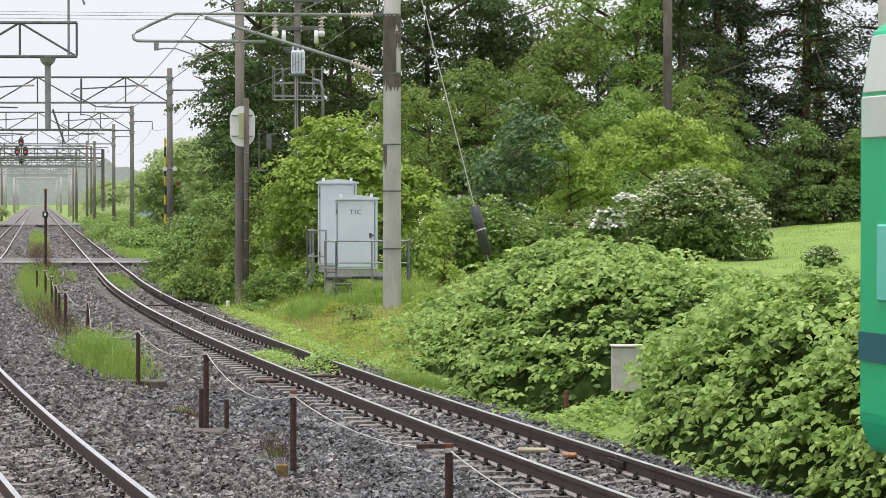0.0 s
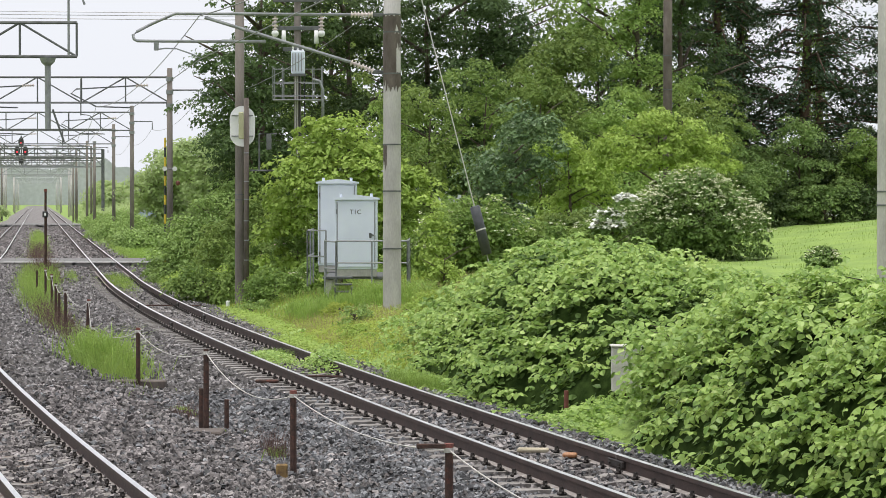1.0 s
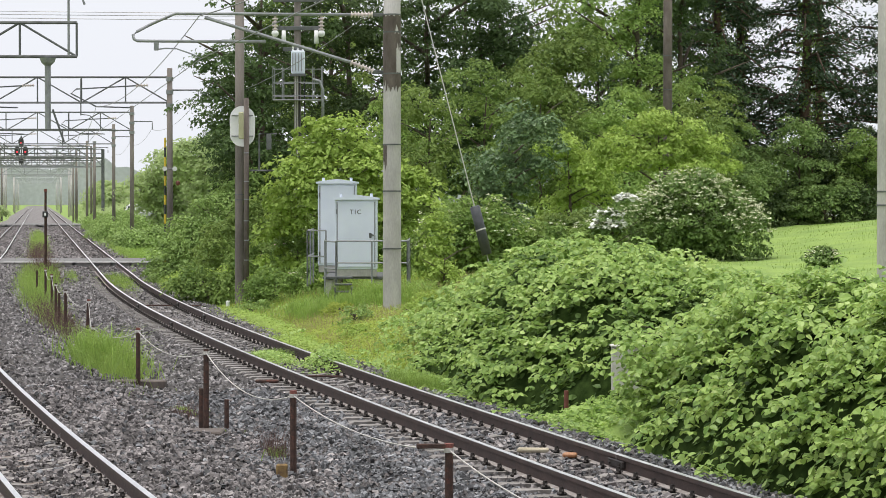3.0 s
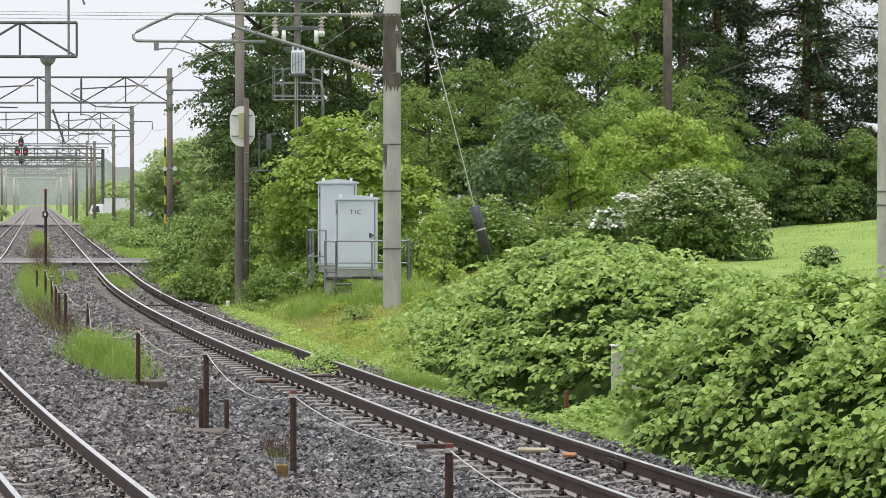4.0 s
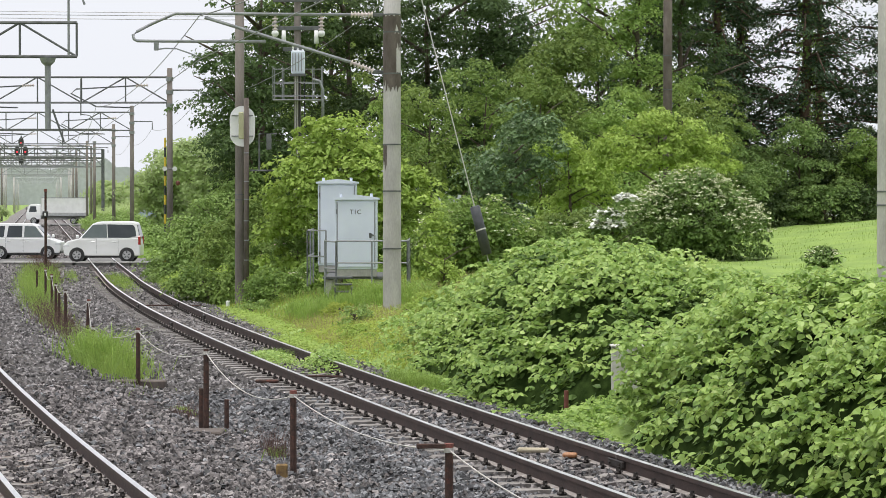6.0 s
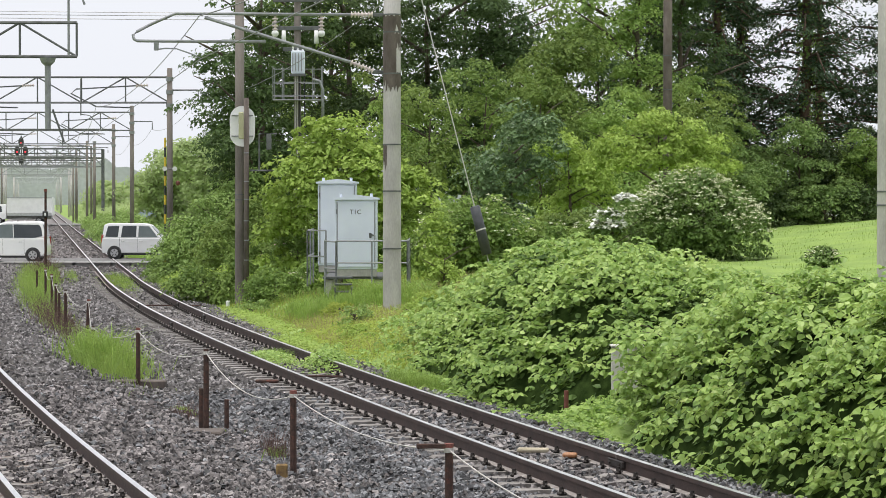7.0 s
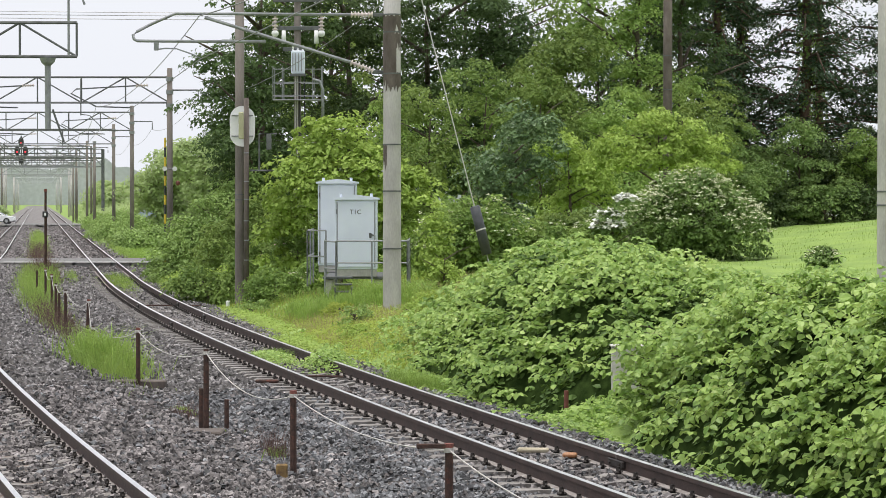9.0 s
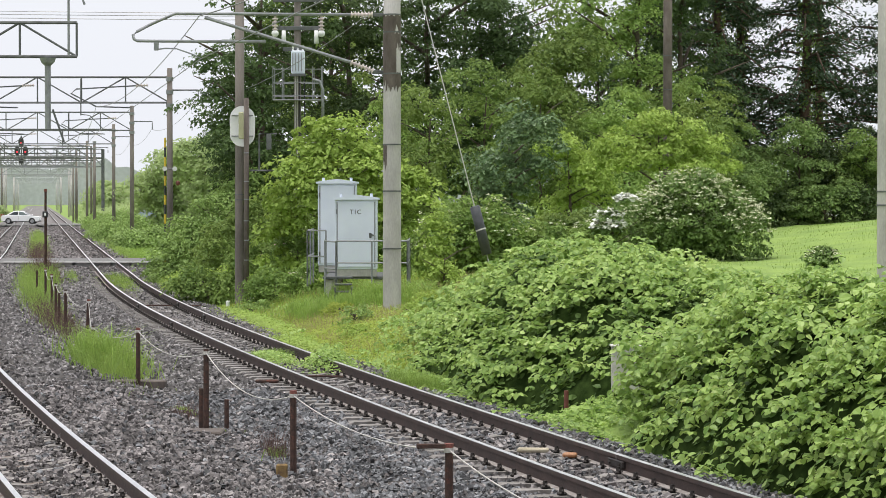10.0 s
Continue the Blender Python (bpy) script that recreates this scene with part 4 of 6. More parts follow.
shrub("overgrown hedge of vines beside the level crossing", -8.0, 98,
      [(0, 0, 1.5, 1.4, 1.2, 1.6), (-0.8, -1, 0.9, 1.2, 1.1, 1.1), (-1.5, -2, 0.5, 0.9, 0.9, 0.75), (0.9, 1, 2.2, 1.2, 1.0, 1.7), (1.6, -3, 0.8, 1.2, 1.0, 1.0), (0.4, 2, 3.0, 0.9, 0.9, 0.9), (-1.1, 0, 1.6, 0.75, 0.8, 0.75), (-1.7, -1, 0.7, 0.8, 0.8, 0.75)], 820, 44, 0.115, "hedge", 307, 0.18, base=-0.3)
shrub("leafy brush under the dark trees", -6.2, 93, [(0, 0, 1.2, 1.3, 1.0, 1.3), (1.6, 0, 1.4, 1.2, 1.0, 1.4), (3.2, 0, 1.3, 1.2, 1.0, 1.4), (-1.2, 0, 0.8, 1.0, 1.0, 1.0)], 520, 42, 0.115, "mid", 308, 0.18)
shrub("leafy brush with small pink flowers before the trees", -4.2, 78.2, [(0, 0, 0.9, 0.75, 0.6, 0.8), (0.8, 0.3, 1.3, 0.6, 0.6, 0.9), (1.3, 0, 0.6, 0.5, 0.5, 0.6)], 300, 26, 0.09, "hedge", 312, 0.12, 30, petal="pink")
shrub("leafy weeds between the pole and the cabinets", -4.5, 74, [(0, 0, 0.4, 0.7, 0.6, 0.5), (0.9, 0, 0.5, 0.6, 0.5, 0.55), (-0.5, 0, 0.25, 0.4, 0.4, 0.35)], 240, 22, 0.09, "mid", 309, 0.12, 12)
shrub("broad tall weeds below the trees", -7.5, 87, [(0, 0, 0.3, 0.7, 0.8, 0.4), (-0.8, 1, 0.25, 0.6, 0.7, 0.35), (0.9, 0, 0.4, 0.6, 0.7, 0.5)], 260, 22, 0.10, "bright", 310, 0.14)
shrub("leafy shoots beside the concrete pole", 0.0, 68, [(0, 0, 0.4, 0.5, 0.5, 0.5), (-0.2, 0.5, 1.2, 0.4, 0.4, 0.9)], 170, 20, 0.10, "bright", 311, 0.11)
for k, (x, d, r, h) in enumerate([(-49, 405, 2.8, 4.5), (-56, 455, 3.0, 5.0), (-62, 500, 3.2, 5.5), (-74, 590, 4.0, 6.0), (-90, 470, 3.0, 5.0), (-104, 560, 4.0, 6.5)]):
    broadleaf("distant_tree", "tree far along the line, its green paled for haze", x, d, h, blob_tree(460 + k, r, h, 0.0, 4), 240, 24, 0.5, "far", 460 + k, 0.2, 0.6)
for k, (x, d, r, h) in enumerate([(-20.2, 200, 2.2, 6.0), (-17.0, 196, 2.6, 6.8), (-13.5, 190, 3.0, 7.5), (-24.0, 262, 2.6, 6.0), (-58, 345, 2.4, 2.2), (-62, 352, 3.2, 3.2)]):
    broadleaf("distant_tree", "tree beyond the level crossing, its green paled for haze", x, d, h, blob_tree(400 + k, r, h, 0.0, 5), 460, 30, 0.30, "far", 400 + k, 0.15, 0.45)
for k, (x, d, r, h) in enumerate([(-23.0, 192, 1.6, 1.2), (-25.8, 215, 1.8, 1.4), (-29.8, 245, 2.0, 1.5), (-18.8, 168, 1.6, 1.1), (-33.4, 272, 2.2, 1.5), (-36.5, 292, 2.0, 1.4)]):
    shrub("low green bank of weeds beside the far track", x, d, [(0, 0, h * 0.4, r, r * 1.4, h * 0.6), (r * 0.8, 1, h * 0.5, r * 0.8, r, h * 0.7)], 260, 26, 0.2, "hedge", 430 + k, 0.3, base=-0.4)

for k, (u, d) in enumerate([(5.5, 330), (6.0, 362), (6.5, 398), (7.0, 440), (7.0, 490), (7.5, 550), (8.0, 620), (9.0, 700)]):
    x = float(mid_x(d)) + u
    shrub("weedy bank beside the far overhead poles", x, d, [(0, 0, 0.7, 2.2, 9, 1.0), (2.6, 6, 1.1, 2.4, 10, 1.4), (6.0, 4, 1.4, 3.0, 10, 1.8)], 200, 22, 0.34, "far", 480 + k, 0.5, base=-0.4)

grass_patch("meadow_grass", "bright green mown field grass on the bank", "field", 34000, 56, 124, 7, 42, 0.085, 0.013, 501)
grass_patch("verge_grass", "yellow-green weeds and grass on the verge", "yellowgrass", 36000, 46, 84, 1.9, 9, 0.14, 0.016, 502)
grass_patch("verge_grass", "tall grass on the verge below the trees", "grass", 12000, 66, 118, 2.0, 12, 0.34, 0.012, 503)
grass_patch("verge_grass", "brownish seeding grass beside the vines", "browngrass", 9000, 60, 72, 6.0, 9.5, 0.45, 0.010, 504)
grass_patch("verge_grass", "dry stalks among the verge weeds", "browngrass", 9000, 48, 76, 2.2, 8.0, 0.24, 0.008, 505)

grass_patch("verge_grass", "tall grass round the cabinet platform", "grass", 5500, 64.5, 68, 2.8, 6.2, 0.5, 0.014, 506)
grass_patch("verge_grass", "tall seeding grass beside the stay wire", "yellowgrass", 5000, 55, 66, 5.2, 8.4, 0.42, 0.013, 507)
grass_patch("verge_grass", "reddish low weeds patching the verge", "browngrass", 3500, 54, 66, 2.2, 4.6, 0.16, 0.02, 508)


# ---------------- overhead line poles and fittings ----------------
def pole(name, label, x, d, z0, z1, r0, r1, mat, bands=(), group=""):
    t = thing(name, label, "pole", (x, d, z0), group)
    s = Shape()
    s.tube([(0, 0, -0.4), (0, 0, 0), (0, 0, (z1 - z0) * 0.5), (0, 0, z1 - z0)], [r0, r0, (r0 + r1) / 2, r1], 18)
    part("shaft", s, M[mat], t, smooth=True)
    for z in bands:
        rr = r0 + (r1 - r0) * (z - z0) / (z1 - z0) + 0.012
        part("band", Shape().tube([(0, 0, z - z0 - 0.016), (0, 0, z - z0 + 0.016)], rr, 18), M["steel_dark"], t)
    return t


POLES = "overhead line poles"
main_pole = pole("catenary_pole", "pale grey concrete overhead line pole with peeling coat", -1.17, 63, 0.1, 10.4, 0.213, 0.19, "concrete", (1.58, 2.9, 3.97, 5.6, 6.55, 6.95), POLES)
old_pole = pole("catenary_pole", "dark weathered concrete pole at the trackside", -5.71, 77, -0.3, 9.5, 0.14, 0.125, "concrete_old", (2.7, 2.85), POLES)
pole("utility_pole", "tall grey-brown concrete pole among the trees", 7.95, 97, 1.0, 14, 0.17, 0.15, "concrete_dark", (6.6, 7.8))
pole("catenary_pole", "pale concrete pole rising from the vines", 8.12, 50, 0.7, 10, 0.2, 0.18, "concrete", (2.6, 2.85), POLES)


def ragged_shell(r, a0, a1, zlow, zhigh, seed, n=14):
    """A thin curved patch on a pole with torn upper and lower edges."""
    rg = np.random.default_rng(seed)
    s = Shape()
    lo = [zlow + rg.uniform(-0.16, 0.16) for _ in range(n + 1)]
    hi = [zhigh + rg.uniform(-0.04, 0.04) for _ in range(n + 1)]
    v, f = [], []
    for k in range(n + 1):
        a = a0 + (a1 - a0) * k / n
        for z in (lo[k], hi[k]):
            for q in (r, r - 0.01):
                v.append((math.cos(a) * q, math.sin(a) * q, z))
    for k in range(n):
        i = 4 * k
        f += [(i, i + 4, i + 6, i + 2), (i, i + 1, i + 5, i + 4), (i + 2, i + 6, i + 7, i + 3)]
    f += [(0, 2, 3, 1), (4 * n, 4 * n + 1, 4 * n + 3, 4 * n + 2)]
    return s.add(v, f)


# the bare patches face the line
part("bare_patch", ragged_shell(0.206, radians(165), radians(300), 5.25, 6.42, 1), M["concrete_dark"], main_pole, "dark bare concrete where the coat has peeled")
part("bare_patch", ragged_shell(0.206, radians(300), radians(372), 6.15, 6.42, 2), M["concrete_dark"], main_pole)
part("bare_patch", ragged_shell(0.205, radians(165), radians(375), 6.47, 6.83, 5), M["concrete_dark"], main_pole)
part("bare_patch", ragged_shell(0.207, radians(225), radians(355), 5.2, 5.5, 3), M["concrete_dark"], main_pole)
part("bare_patch", ragged_shell(0.2125, radians(200), radians(235), 3.4, 3.84, 4, 5), M["concrete_dark"], main_pole)


def insulator(a, b, parent, n=7, r=0.075, mat="porcelain"):
    """A row of ribbed discs on a core from a to b."""
    a, b = Vector(a), Vector(b)
    pts, rad = [], []
    for k in range(n):
        for q, w in ((0.08, 0.4), (0.2, 1.0), (0.5, 0.92), (0.62, 0.4)):
            pts.append(a + (b - a) * (k + q) / n)
            rad.append(r * w)
    return part("insulator", Shape().tube(pts, rad, 12), M[mat], parent, "ribbed porcelain insulator", True)


def cantilever(parent, reach, ztop, thick=0.035, drop=1.32, steady=True):
    """Hinged bracket arm on a pole, reaching towards -x over the track."""
    k = reach / 4.97
    q = lambda x, z: (x * k, 0, ztop + z)
    part("top_tube", Shape().tube([q(-0.95, 0), q(-4.97, 0.03), q(-5.5, -0.2), q(-5.85, -0.38), q(-5.95, -0.47), q(-5.93, -0.56), q(-5.85, -0.60), q(-5.4, -0.605), q(-2.9, -0.62)], thick, 8), M["steel"], parent, "bent steel tube arm", True)
    part("strut", Shape().tube([q(-0.95, -drop + 0.23), q(-4.3, -0.06)], thick * 1.1, 8), M["steel"], parent, "diagonal steel strut")
    insulator(q(-0.43, 0), q(-0.98, 0.0), parent)
    insulator(q(-0.42, -drop + 0.03), q(-0.98, -drop + 0.24), parent)
    for z in (0, -drop):
        part("bracket", Shape().box((-0.45 * k, -0.05, ztop + z - 0.04), (-0.15 * k, 0.05, ztop + z + 0.04), 0.01), M["steel_dark"], parent)
    if steady:
        part("steady_bracket", Shape().box((-5.47 * k, -0.03, ztop - 0.82), (-5.36 * k, 0.03, ztop - 0.60), 0.01), M["steel"], parent)
        part("steady_arm", Shape().tube([q(-5.44, -0.80), q(-5.2, -0.77), q(-4.95, -0.78), q(-4.6, -0.9), q(-4.40, -1.0)], 0.018, 6), M["steel"], parent, "curved steady arm", True)


cantilever(main_pole, 4.97, 6.85)

# stay wire with its black guard
stay = thing("guy_wire", "steel stay wire with a black plastic guard", "guy wire", (1.32, 62.6, 0.2))
part("wire", Shape().tube([(0, 0, 0), (-2.45, 0.4, 9.6)], 0.014, 6), M["rope"], stay)
part("guard", Shape().tube([(-0.315, 0.05, 1.25), (-0.59, 0.1, 2.33), (-0.60, 0.1, 2.36)], [0.118, 0.118, 0.08], 14), M["guard"], stay, "black tube guard", True)
part("clasp", Shape().tube([(-0.45, 0.072, 1.80), (-0.46, 0.075, 1.83)], 0.122, 14), M["rope"], stay, "grey strap")

# ---- signal seen from behind, on its own mast beside the old pole ----
mast = thing("signal_mast", "slim dark signal mast with a white oval board", "signal", (-5.5, 76.7, -0.2))
part("mast_tube", Shape().tube([(0, 0, -0.3), (0, 0, 5.75)], 0.07, 12), M["concrete_dark"], mast, "", True)
for z in (1.2, 1.75, 2.3, 2.9, 3.4, 4.2):
    part("band", Shape().tube([(0, 0, z), (0, 0, z + 0.03)], 0.078, 12), M["steel"], mast)
oval = [(0.35 * math.cos(a), 0.22 * (1 if math.sin(a) > 0 else -1) * (abs(math.sin(a)) > 1e-6) + 0.35 * math.sin(a)) for a in np.linspace(0.0001, 6.283, 32)]
board = part("back_board", Shape().prism([(x, z) for x, z in oval], -0.02, 0.02), M["white"], mast, "white oval board seen from behind")
board.location = (-0.12, 0.1, 4.96)
for dz in (-0.28, 0.3):
    part("stiffener", Shape().box((-0.3, -0.045, dz - 0.02), (0.3, -0.02, dz + 0.02)), M["steel"], board)
part("lamp_case", Shape().box((-0.2, -0.3, 4.6), (-0.06, -0.14, 5.35), 0.02), M["olive"], mast, "olive lamp case")
part("step_frame", Shape().tube([(0.1, 0, 3.72), (0.8, 0, 3.72), (0.8, 0, 3.74)], 0.03, 6).tube([(0.36, 0, 3.72), (0.36, 0, 4.75), (0.85, 0, 4.75)], 0.03, 6).box((0.56, -0.05, 4.3), (0.7, 0.05, 4.74), 0.01), M["steel_dark"], mast, "grey steel bracket frame")

# ---- equipment pole with cross-arms and a caged platform ----
gear = pole("equipment_pole", "grey pole with insulators, switch box and caged platform", -5.04, 95, -0.2, 13, 0.13, 0.11, "concrete_old", (5.0, 7.0))
for z, w in ((8.62, 0.84), (7.9, 0.5), (9.6, 0.84)):
    part("cross_arm", Shape().box((-w, -0.18, z - 0.06 + 0.2), (w, -0.1, z + 0.08 + 0.2), 0.01), M["steel_dark"], gear)
for x, z in ((-0.76, 8.6), (0.84, 8.6)):
    insulator((x, -0.2, z + 0.15), (x, -0.2, z + 0.75), gear, 5, 0.11)
    bm = bmesh.new()
    bmesh.ops.create_uvsphere(bm, u_segments=12, v_segments=8, radius=0.13)
    part("bushing", bm, M["white_porcelain"], gear, "white round bushing", True).location = (x, -0.2, z + 0.05)
for x in (-0.46, 0.66):
    part("fuse", Shape().tube([(x, -0.22, 8.3), (x, -0.22, 8.75)], [0.09, 0.07], 10), M["white_porcelain"], gear, "white porcelain fuse", True)
part("switch_box", Shape().box((-0.2, -0.42, 7.25), (0.27, -0.13, 8.05), 0.03), M["cabinet"], gear, "pale blue-grey switch box")


for x in (-0.14, 0.03, 0.2):
    insulator((x, -0.3, 8.05), (x, -0.3, 8.25), gear, 3, 0.045, "white_porcelain")
for k in range(4):
    part("cooling_fin", Shape().box((-0.15 + 0.1 * k, -0.47, 7.33), (-0.13 + 0.1 * k, -0.421, 7.95)), M["steel"], gear)
part("bracket", Shape().box((-0.24, -0.44, 7.17), (0.31, -0.12, 7.245), 0.01), M["steel_dark"], gear)


def cage_bar(p0, p1):
    part("cage_bar", Shape().tube([p0, p1], 0.017, 6), M["steel"], gear, "thin grey steel bar")


for y in (-0.5, 0.5):
    for z in (6.35, 6.5, 6.95, 7.45):
        if z < 7 or y > 0:
            cage_bar((-0.82, y, z), (0.85, y, z))
    for x in (-0.82, -0.5, 0.55, 0.85):
        cage_bar((x, y, 6.35), (x, y, 7.5))
for x in (-0.82, 0.85):
    for z in (6.35, 6.95, 7.45):
        cage_bar((x, -0.5, z), (x, 0.5, z))
part("platform_floor", Shape().box((-0.82, -0.5, 6.33), (0.85, 0.5, 6.37)), M["steel"], gear)
part("cage_post", Shape().tube([(0.9, -0.5, 5.2), (0.9, -0.5, 6.7), (0.78, -0.5, 7.0), (0.55, -0.5, 7.05)], 0.05, 8), M["steel"], gear, "", True)
for x in (-0.08, 0.0, 0.1, 0.3):
    part("conduit", Shape().tube([(x, -0.2, 3.0), (x * 0.8, -0.2, 7.3)], 0.022, 6), M["rope" if x < 0.05 else "cable"], gear)

# ---- white equipment cabinets on a railed platform ----
def cabinet(label, x, d, z0, w, h, deep, lettered):
    t = thing("equipment_cabinet", label, "cabinet", (x, d, z0), "cabinets on the platform")
    part("body", Shape().box((-w / 2, 0, 0), (w / 2, deep, h), 0.015), M["cabinet"], t)
    part("roof", Shape().prism([(-w / 2 - 0.05, h + 0.003), (w / 2 + 0.05, h + 0.003), (w / 2 + 0.05, h + 0.05), (0, h + 0.13), (-w / 2 - 0.05, h + 0.05)], -0.07, deep + 0.06), M["cabinet"], t, "overhanging sheet roof")
    door = part("door", Shape().box((-w / 2 + 0.07, -0.028, 0.06), (w / 2 - 0.07, -0.003, h - 0.05), 0.008), M["cabinet"], t, "pale blue-white door")
    part("door_seam", Shape().box((-w / 2 + 0.045, -0.012, 0.05), (-w / 2 + 0.068, -0.002, h - 0.05)), M["cabinet_trim"], t)
    part("door_seam", Shape().box((w / 2 - 0.068, -0.012, 0.05), (w / 2 - 0.05, -0.002, h - 0.05)), M["cabinet_trim"], t)
    part("plinth", Shape().box((-w / 2 + 0.02, 0.02, -0.18), (w / 2 - 0.02, deep - 0.02, -0.003)), M["concrete"], t, "concrete plinth")
    for sx in (-1, 1):
        part("lifting_eye", Shape().tube([(sx * w * 0.36, 0.1, h + 0.06), (sx * w * 0.36, 0.1, h + 0.16)], 0.035, 8), M["cabinet"], t)
    part("handle", Shape().tube([(w / 2 - 0.17, -0.05, 0.8), (w / 2 - 0.17, -0.06, 0.92)], 0.03, 8).tube([(w / 2 - 0.17, -0.03, 0.9), (w / 2 - 0.09, -0.06, 0.86)], 0.02, 6), M["steel_dark"], door, "grey lever handle")
    for z in (0.3, h - 0.3):
        part("hinge", Shape().tube([(-w / 2 + 0.05, -0.03, z - 0.06), (-w / 2 + 0.05, -0.03, z + 0.06)], 0.018, 6), M["steel_dark"], door)
    if lettered:
        cu = bpy.data.curves.new("lettering", "FONT")
        cu.body, cu.size, cu.extrude, cu.align_x = "T1C", 0.165, 0.002, "CENTER"
        tmp = new("lettering", cu)
        me = bpy.data.meshes.new_from_object(tmp)
        bpy.data.objects.remove(tmp)
        me.materials.append(M["ink"])
        ob = new("lettering", me)
        ob.parent = door
        ob.matrix_basis = pose(-0.01, -0.032, h - 0.36, 90, 0, 0)
        ob["label"] = "black characters T1C"
    return t


cabinet("white steel trackside cabinet lettered T1C", -2.20, 69.3, 0.94, 1.07, 1.76, 0.65, True)
cabinet("taller white steel trackside cabinet behind another", -2.82, 73.0, 0.95, 1.03, 2.18, 0.6, False)
deck = thing("cabinet_platform", "concrete and steel platform with grey pipe railings", "platform", (-2.3, 69.5, 0.0))
part("deck_slab", Shape().box((-0.75, -0.12, 0.69), (0.80, 4.4, 0.757), 0.01), M["steel_dark"], deck, "grey steel deck plate")
for x, y in ((-0.6, 0.1), (0.65, 0.1), (-0.6, 4.2), (0.65, 4.2)):
    part("footing", Shape().box((x - 0.1, y - 0.1, -0.4), (x + 0.1, y + 0.1, 0.69), 0.02), M["concrete"], deck)


def railing(x0, y0, x1, y1, zb, zt, n):
    for z in (zt, (zb + zt) / 2 + 0.05):
        part("rail", Shape().tube([(x0, y0, z), (x1, y1, z)], 0.022, 6), M["steel"], deck, "grey pipe rail")
    for k in range(n):
        q = k / (n - 1)
        part("rail_post", Shape().tube([(x0 + (x1 - x0) * q, y0 + (y1 - y0) * q, zb), (x0 + (x1 - x0) * q, y0 + (y1 - y0) * q, zt)], 0.026, 6), M["steel"], deck)


railing(-0.35, -1.6, 1.42, -1.6, 0.5, 1.68, 3)
railing(1.42, -1.6, 1.42, 3.0, 0.5, 1.68, 4)
railing(-1.15, 0.2, -0.68, 0.2, 0.5, 1.92, 2)
railing(-1.15, 0.2, -1.15, 3.4, 0.5, 1.92, 3)
railing(-0.68, -0.4, -0.35, -1.6, 0.2, 1.66, 2)
for k in range(3):
    part("step_tread", Shape().box((-0.36, -2.2 + 0.28 * k, 0.42 + 0.17 * k), (0.05, -1.95 + 0.28 * k, 0.46 + 0.17 * k), 0.006), M["steel_dark"], deck, "dark grating tread")
part("step_frame", Shape().box((-0.37, -2.2, 0.2), (-0.33, -1.4, 0.55)).box((0.03, -2.2, 0.2), (0.07, -1.4, 0.55)), M["steel_dark"], deck)

# ---- rusted posts with a slack rope between the tracks ----
POSTS = "rusted posts between the tracks"


def marker_post(x, d, h, lean=0.0, red=True, r=0.037):
    z = float(bz(np.array(x - mid_x(d)), np.array(float(d))))
    t = thing("rope_post", "rusty iron post, faded red at the top", "post", (x, d, z), POSTS)
    part("shaft", Shape().tube([(0, 0, -0.3), (lean * h, 0, h * 0.97), (lean * h, 0, h)], [r, r * 0.95, r * 0.8], 8), M["iron"], t)
    if red:
        part("cap", Shape().tube([(lean * h * 0.93, 0, h * 0.93), (lean * h, 0, h + 0.006)], r * 1.06, 8), M["redtip"], t, "faded red paint")
    return Vector((x + lean * h, d, z + h - 0.05))


tops = [marker_post(*q) for q in (
    (-15.4, 106, 0.95), (-11.9, 82, 0.95), (-11.0, 77, 0.93), (-9.4, 66.5, 0.95, 0.0, False), (-8.56, 62, 0.95, 0.02, False), (-7.43, 57, 0.92, 0.06), (-6.9, 54, 0.5, 0.0, False), (-4.9, 44, 0.95), (-3.02, 34.9, 1.09, 0.0, False), (-1.62, 29.6, 0.95), (0.05, 22.7, 0.98), (1.7, 16.5, 0.95))]
for i in (1, 2, 3, 4, 5, 6, 7, 8, 9, 10):
    a, b = tops[i], tops[min(i + 1, 11)]
    sag = 0.14 + 0.05 * (i % 3)
    rope = tagged(part("rope", Shape().tube([a.lerp(b, q) - Vector((0, 0, sag * 4 * q * (1 - q))) for q in np.linspace(0, 1, 15)], 0.0068, 5), M["rope"], smooth=True), "slack grey rope strung between rusty posts", "rope", "ropes between the posts")
    for p_ in (a,):
        part("knot", Shape().tube([p_ - Vector((0, 0, 0.02)), p_ + Vector((0, 0, 0.02))], 0.044, 8), M["rope"], rope)
for x, d, h in ((-3.12, 35.3, 0.55), (-2.83, 35.8, 0.43), (-12.6, 85, 0.8), (-8.9, 63.5, 0.8)):
    marker_post(x, d, h, 0.0, False, 0.032)
arm = part("crossbar", Shape().box((-0.24, -0.02, -0.02), (0.0, 0.02, 0.02), 0.005), M["iron"])
arm.location = (0.02, 22.66, 0.66)
tagged(arm, "short rusty bar tied to the post's top", "bar")
for x, d, w, g in ((-4.9, 44.2, 0.86, 0.16), (-3.0, 34.6, 0.44, 0.3)):
    s = tagged(part("concrete_block", Shape().box((-w / 2, -g, -0.3), (w / 2, g, 0.07), 0.02), M["concrete_dark"]), "weathered concrete block at a post's foot", "block")
    s.location = (x, d, -0.28)
stump = tagged(part("marker_stake", Shape().box((-0.06, -0.05, -0.3), (0.06, 0.05, 0.18), 0.012), M["stakewood"]), "short weathered wooden stake with yellow paint", "stake")
stump.location = (-1.72, 29.2, -0.3)

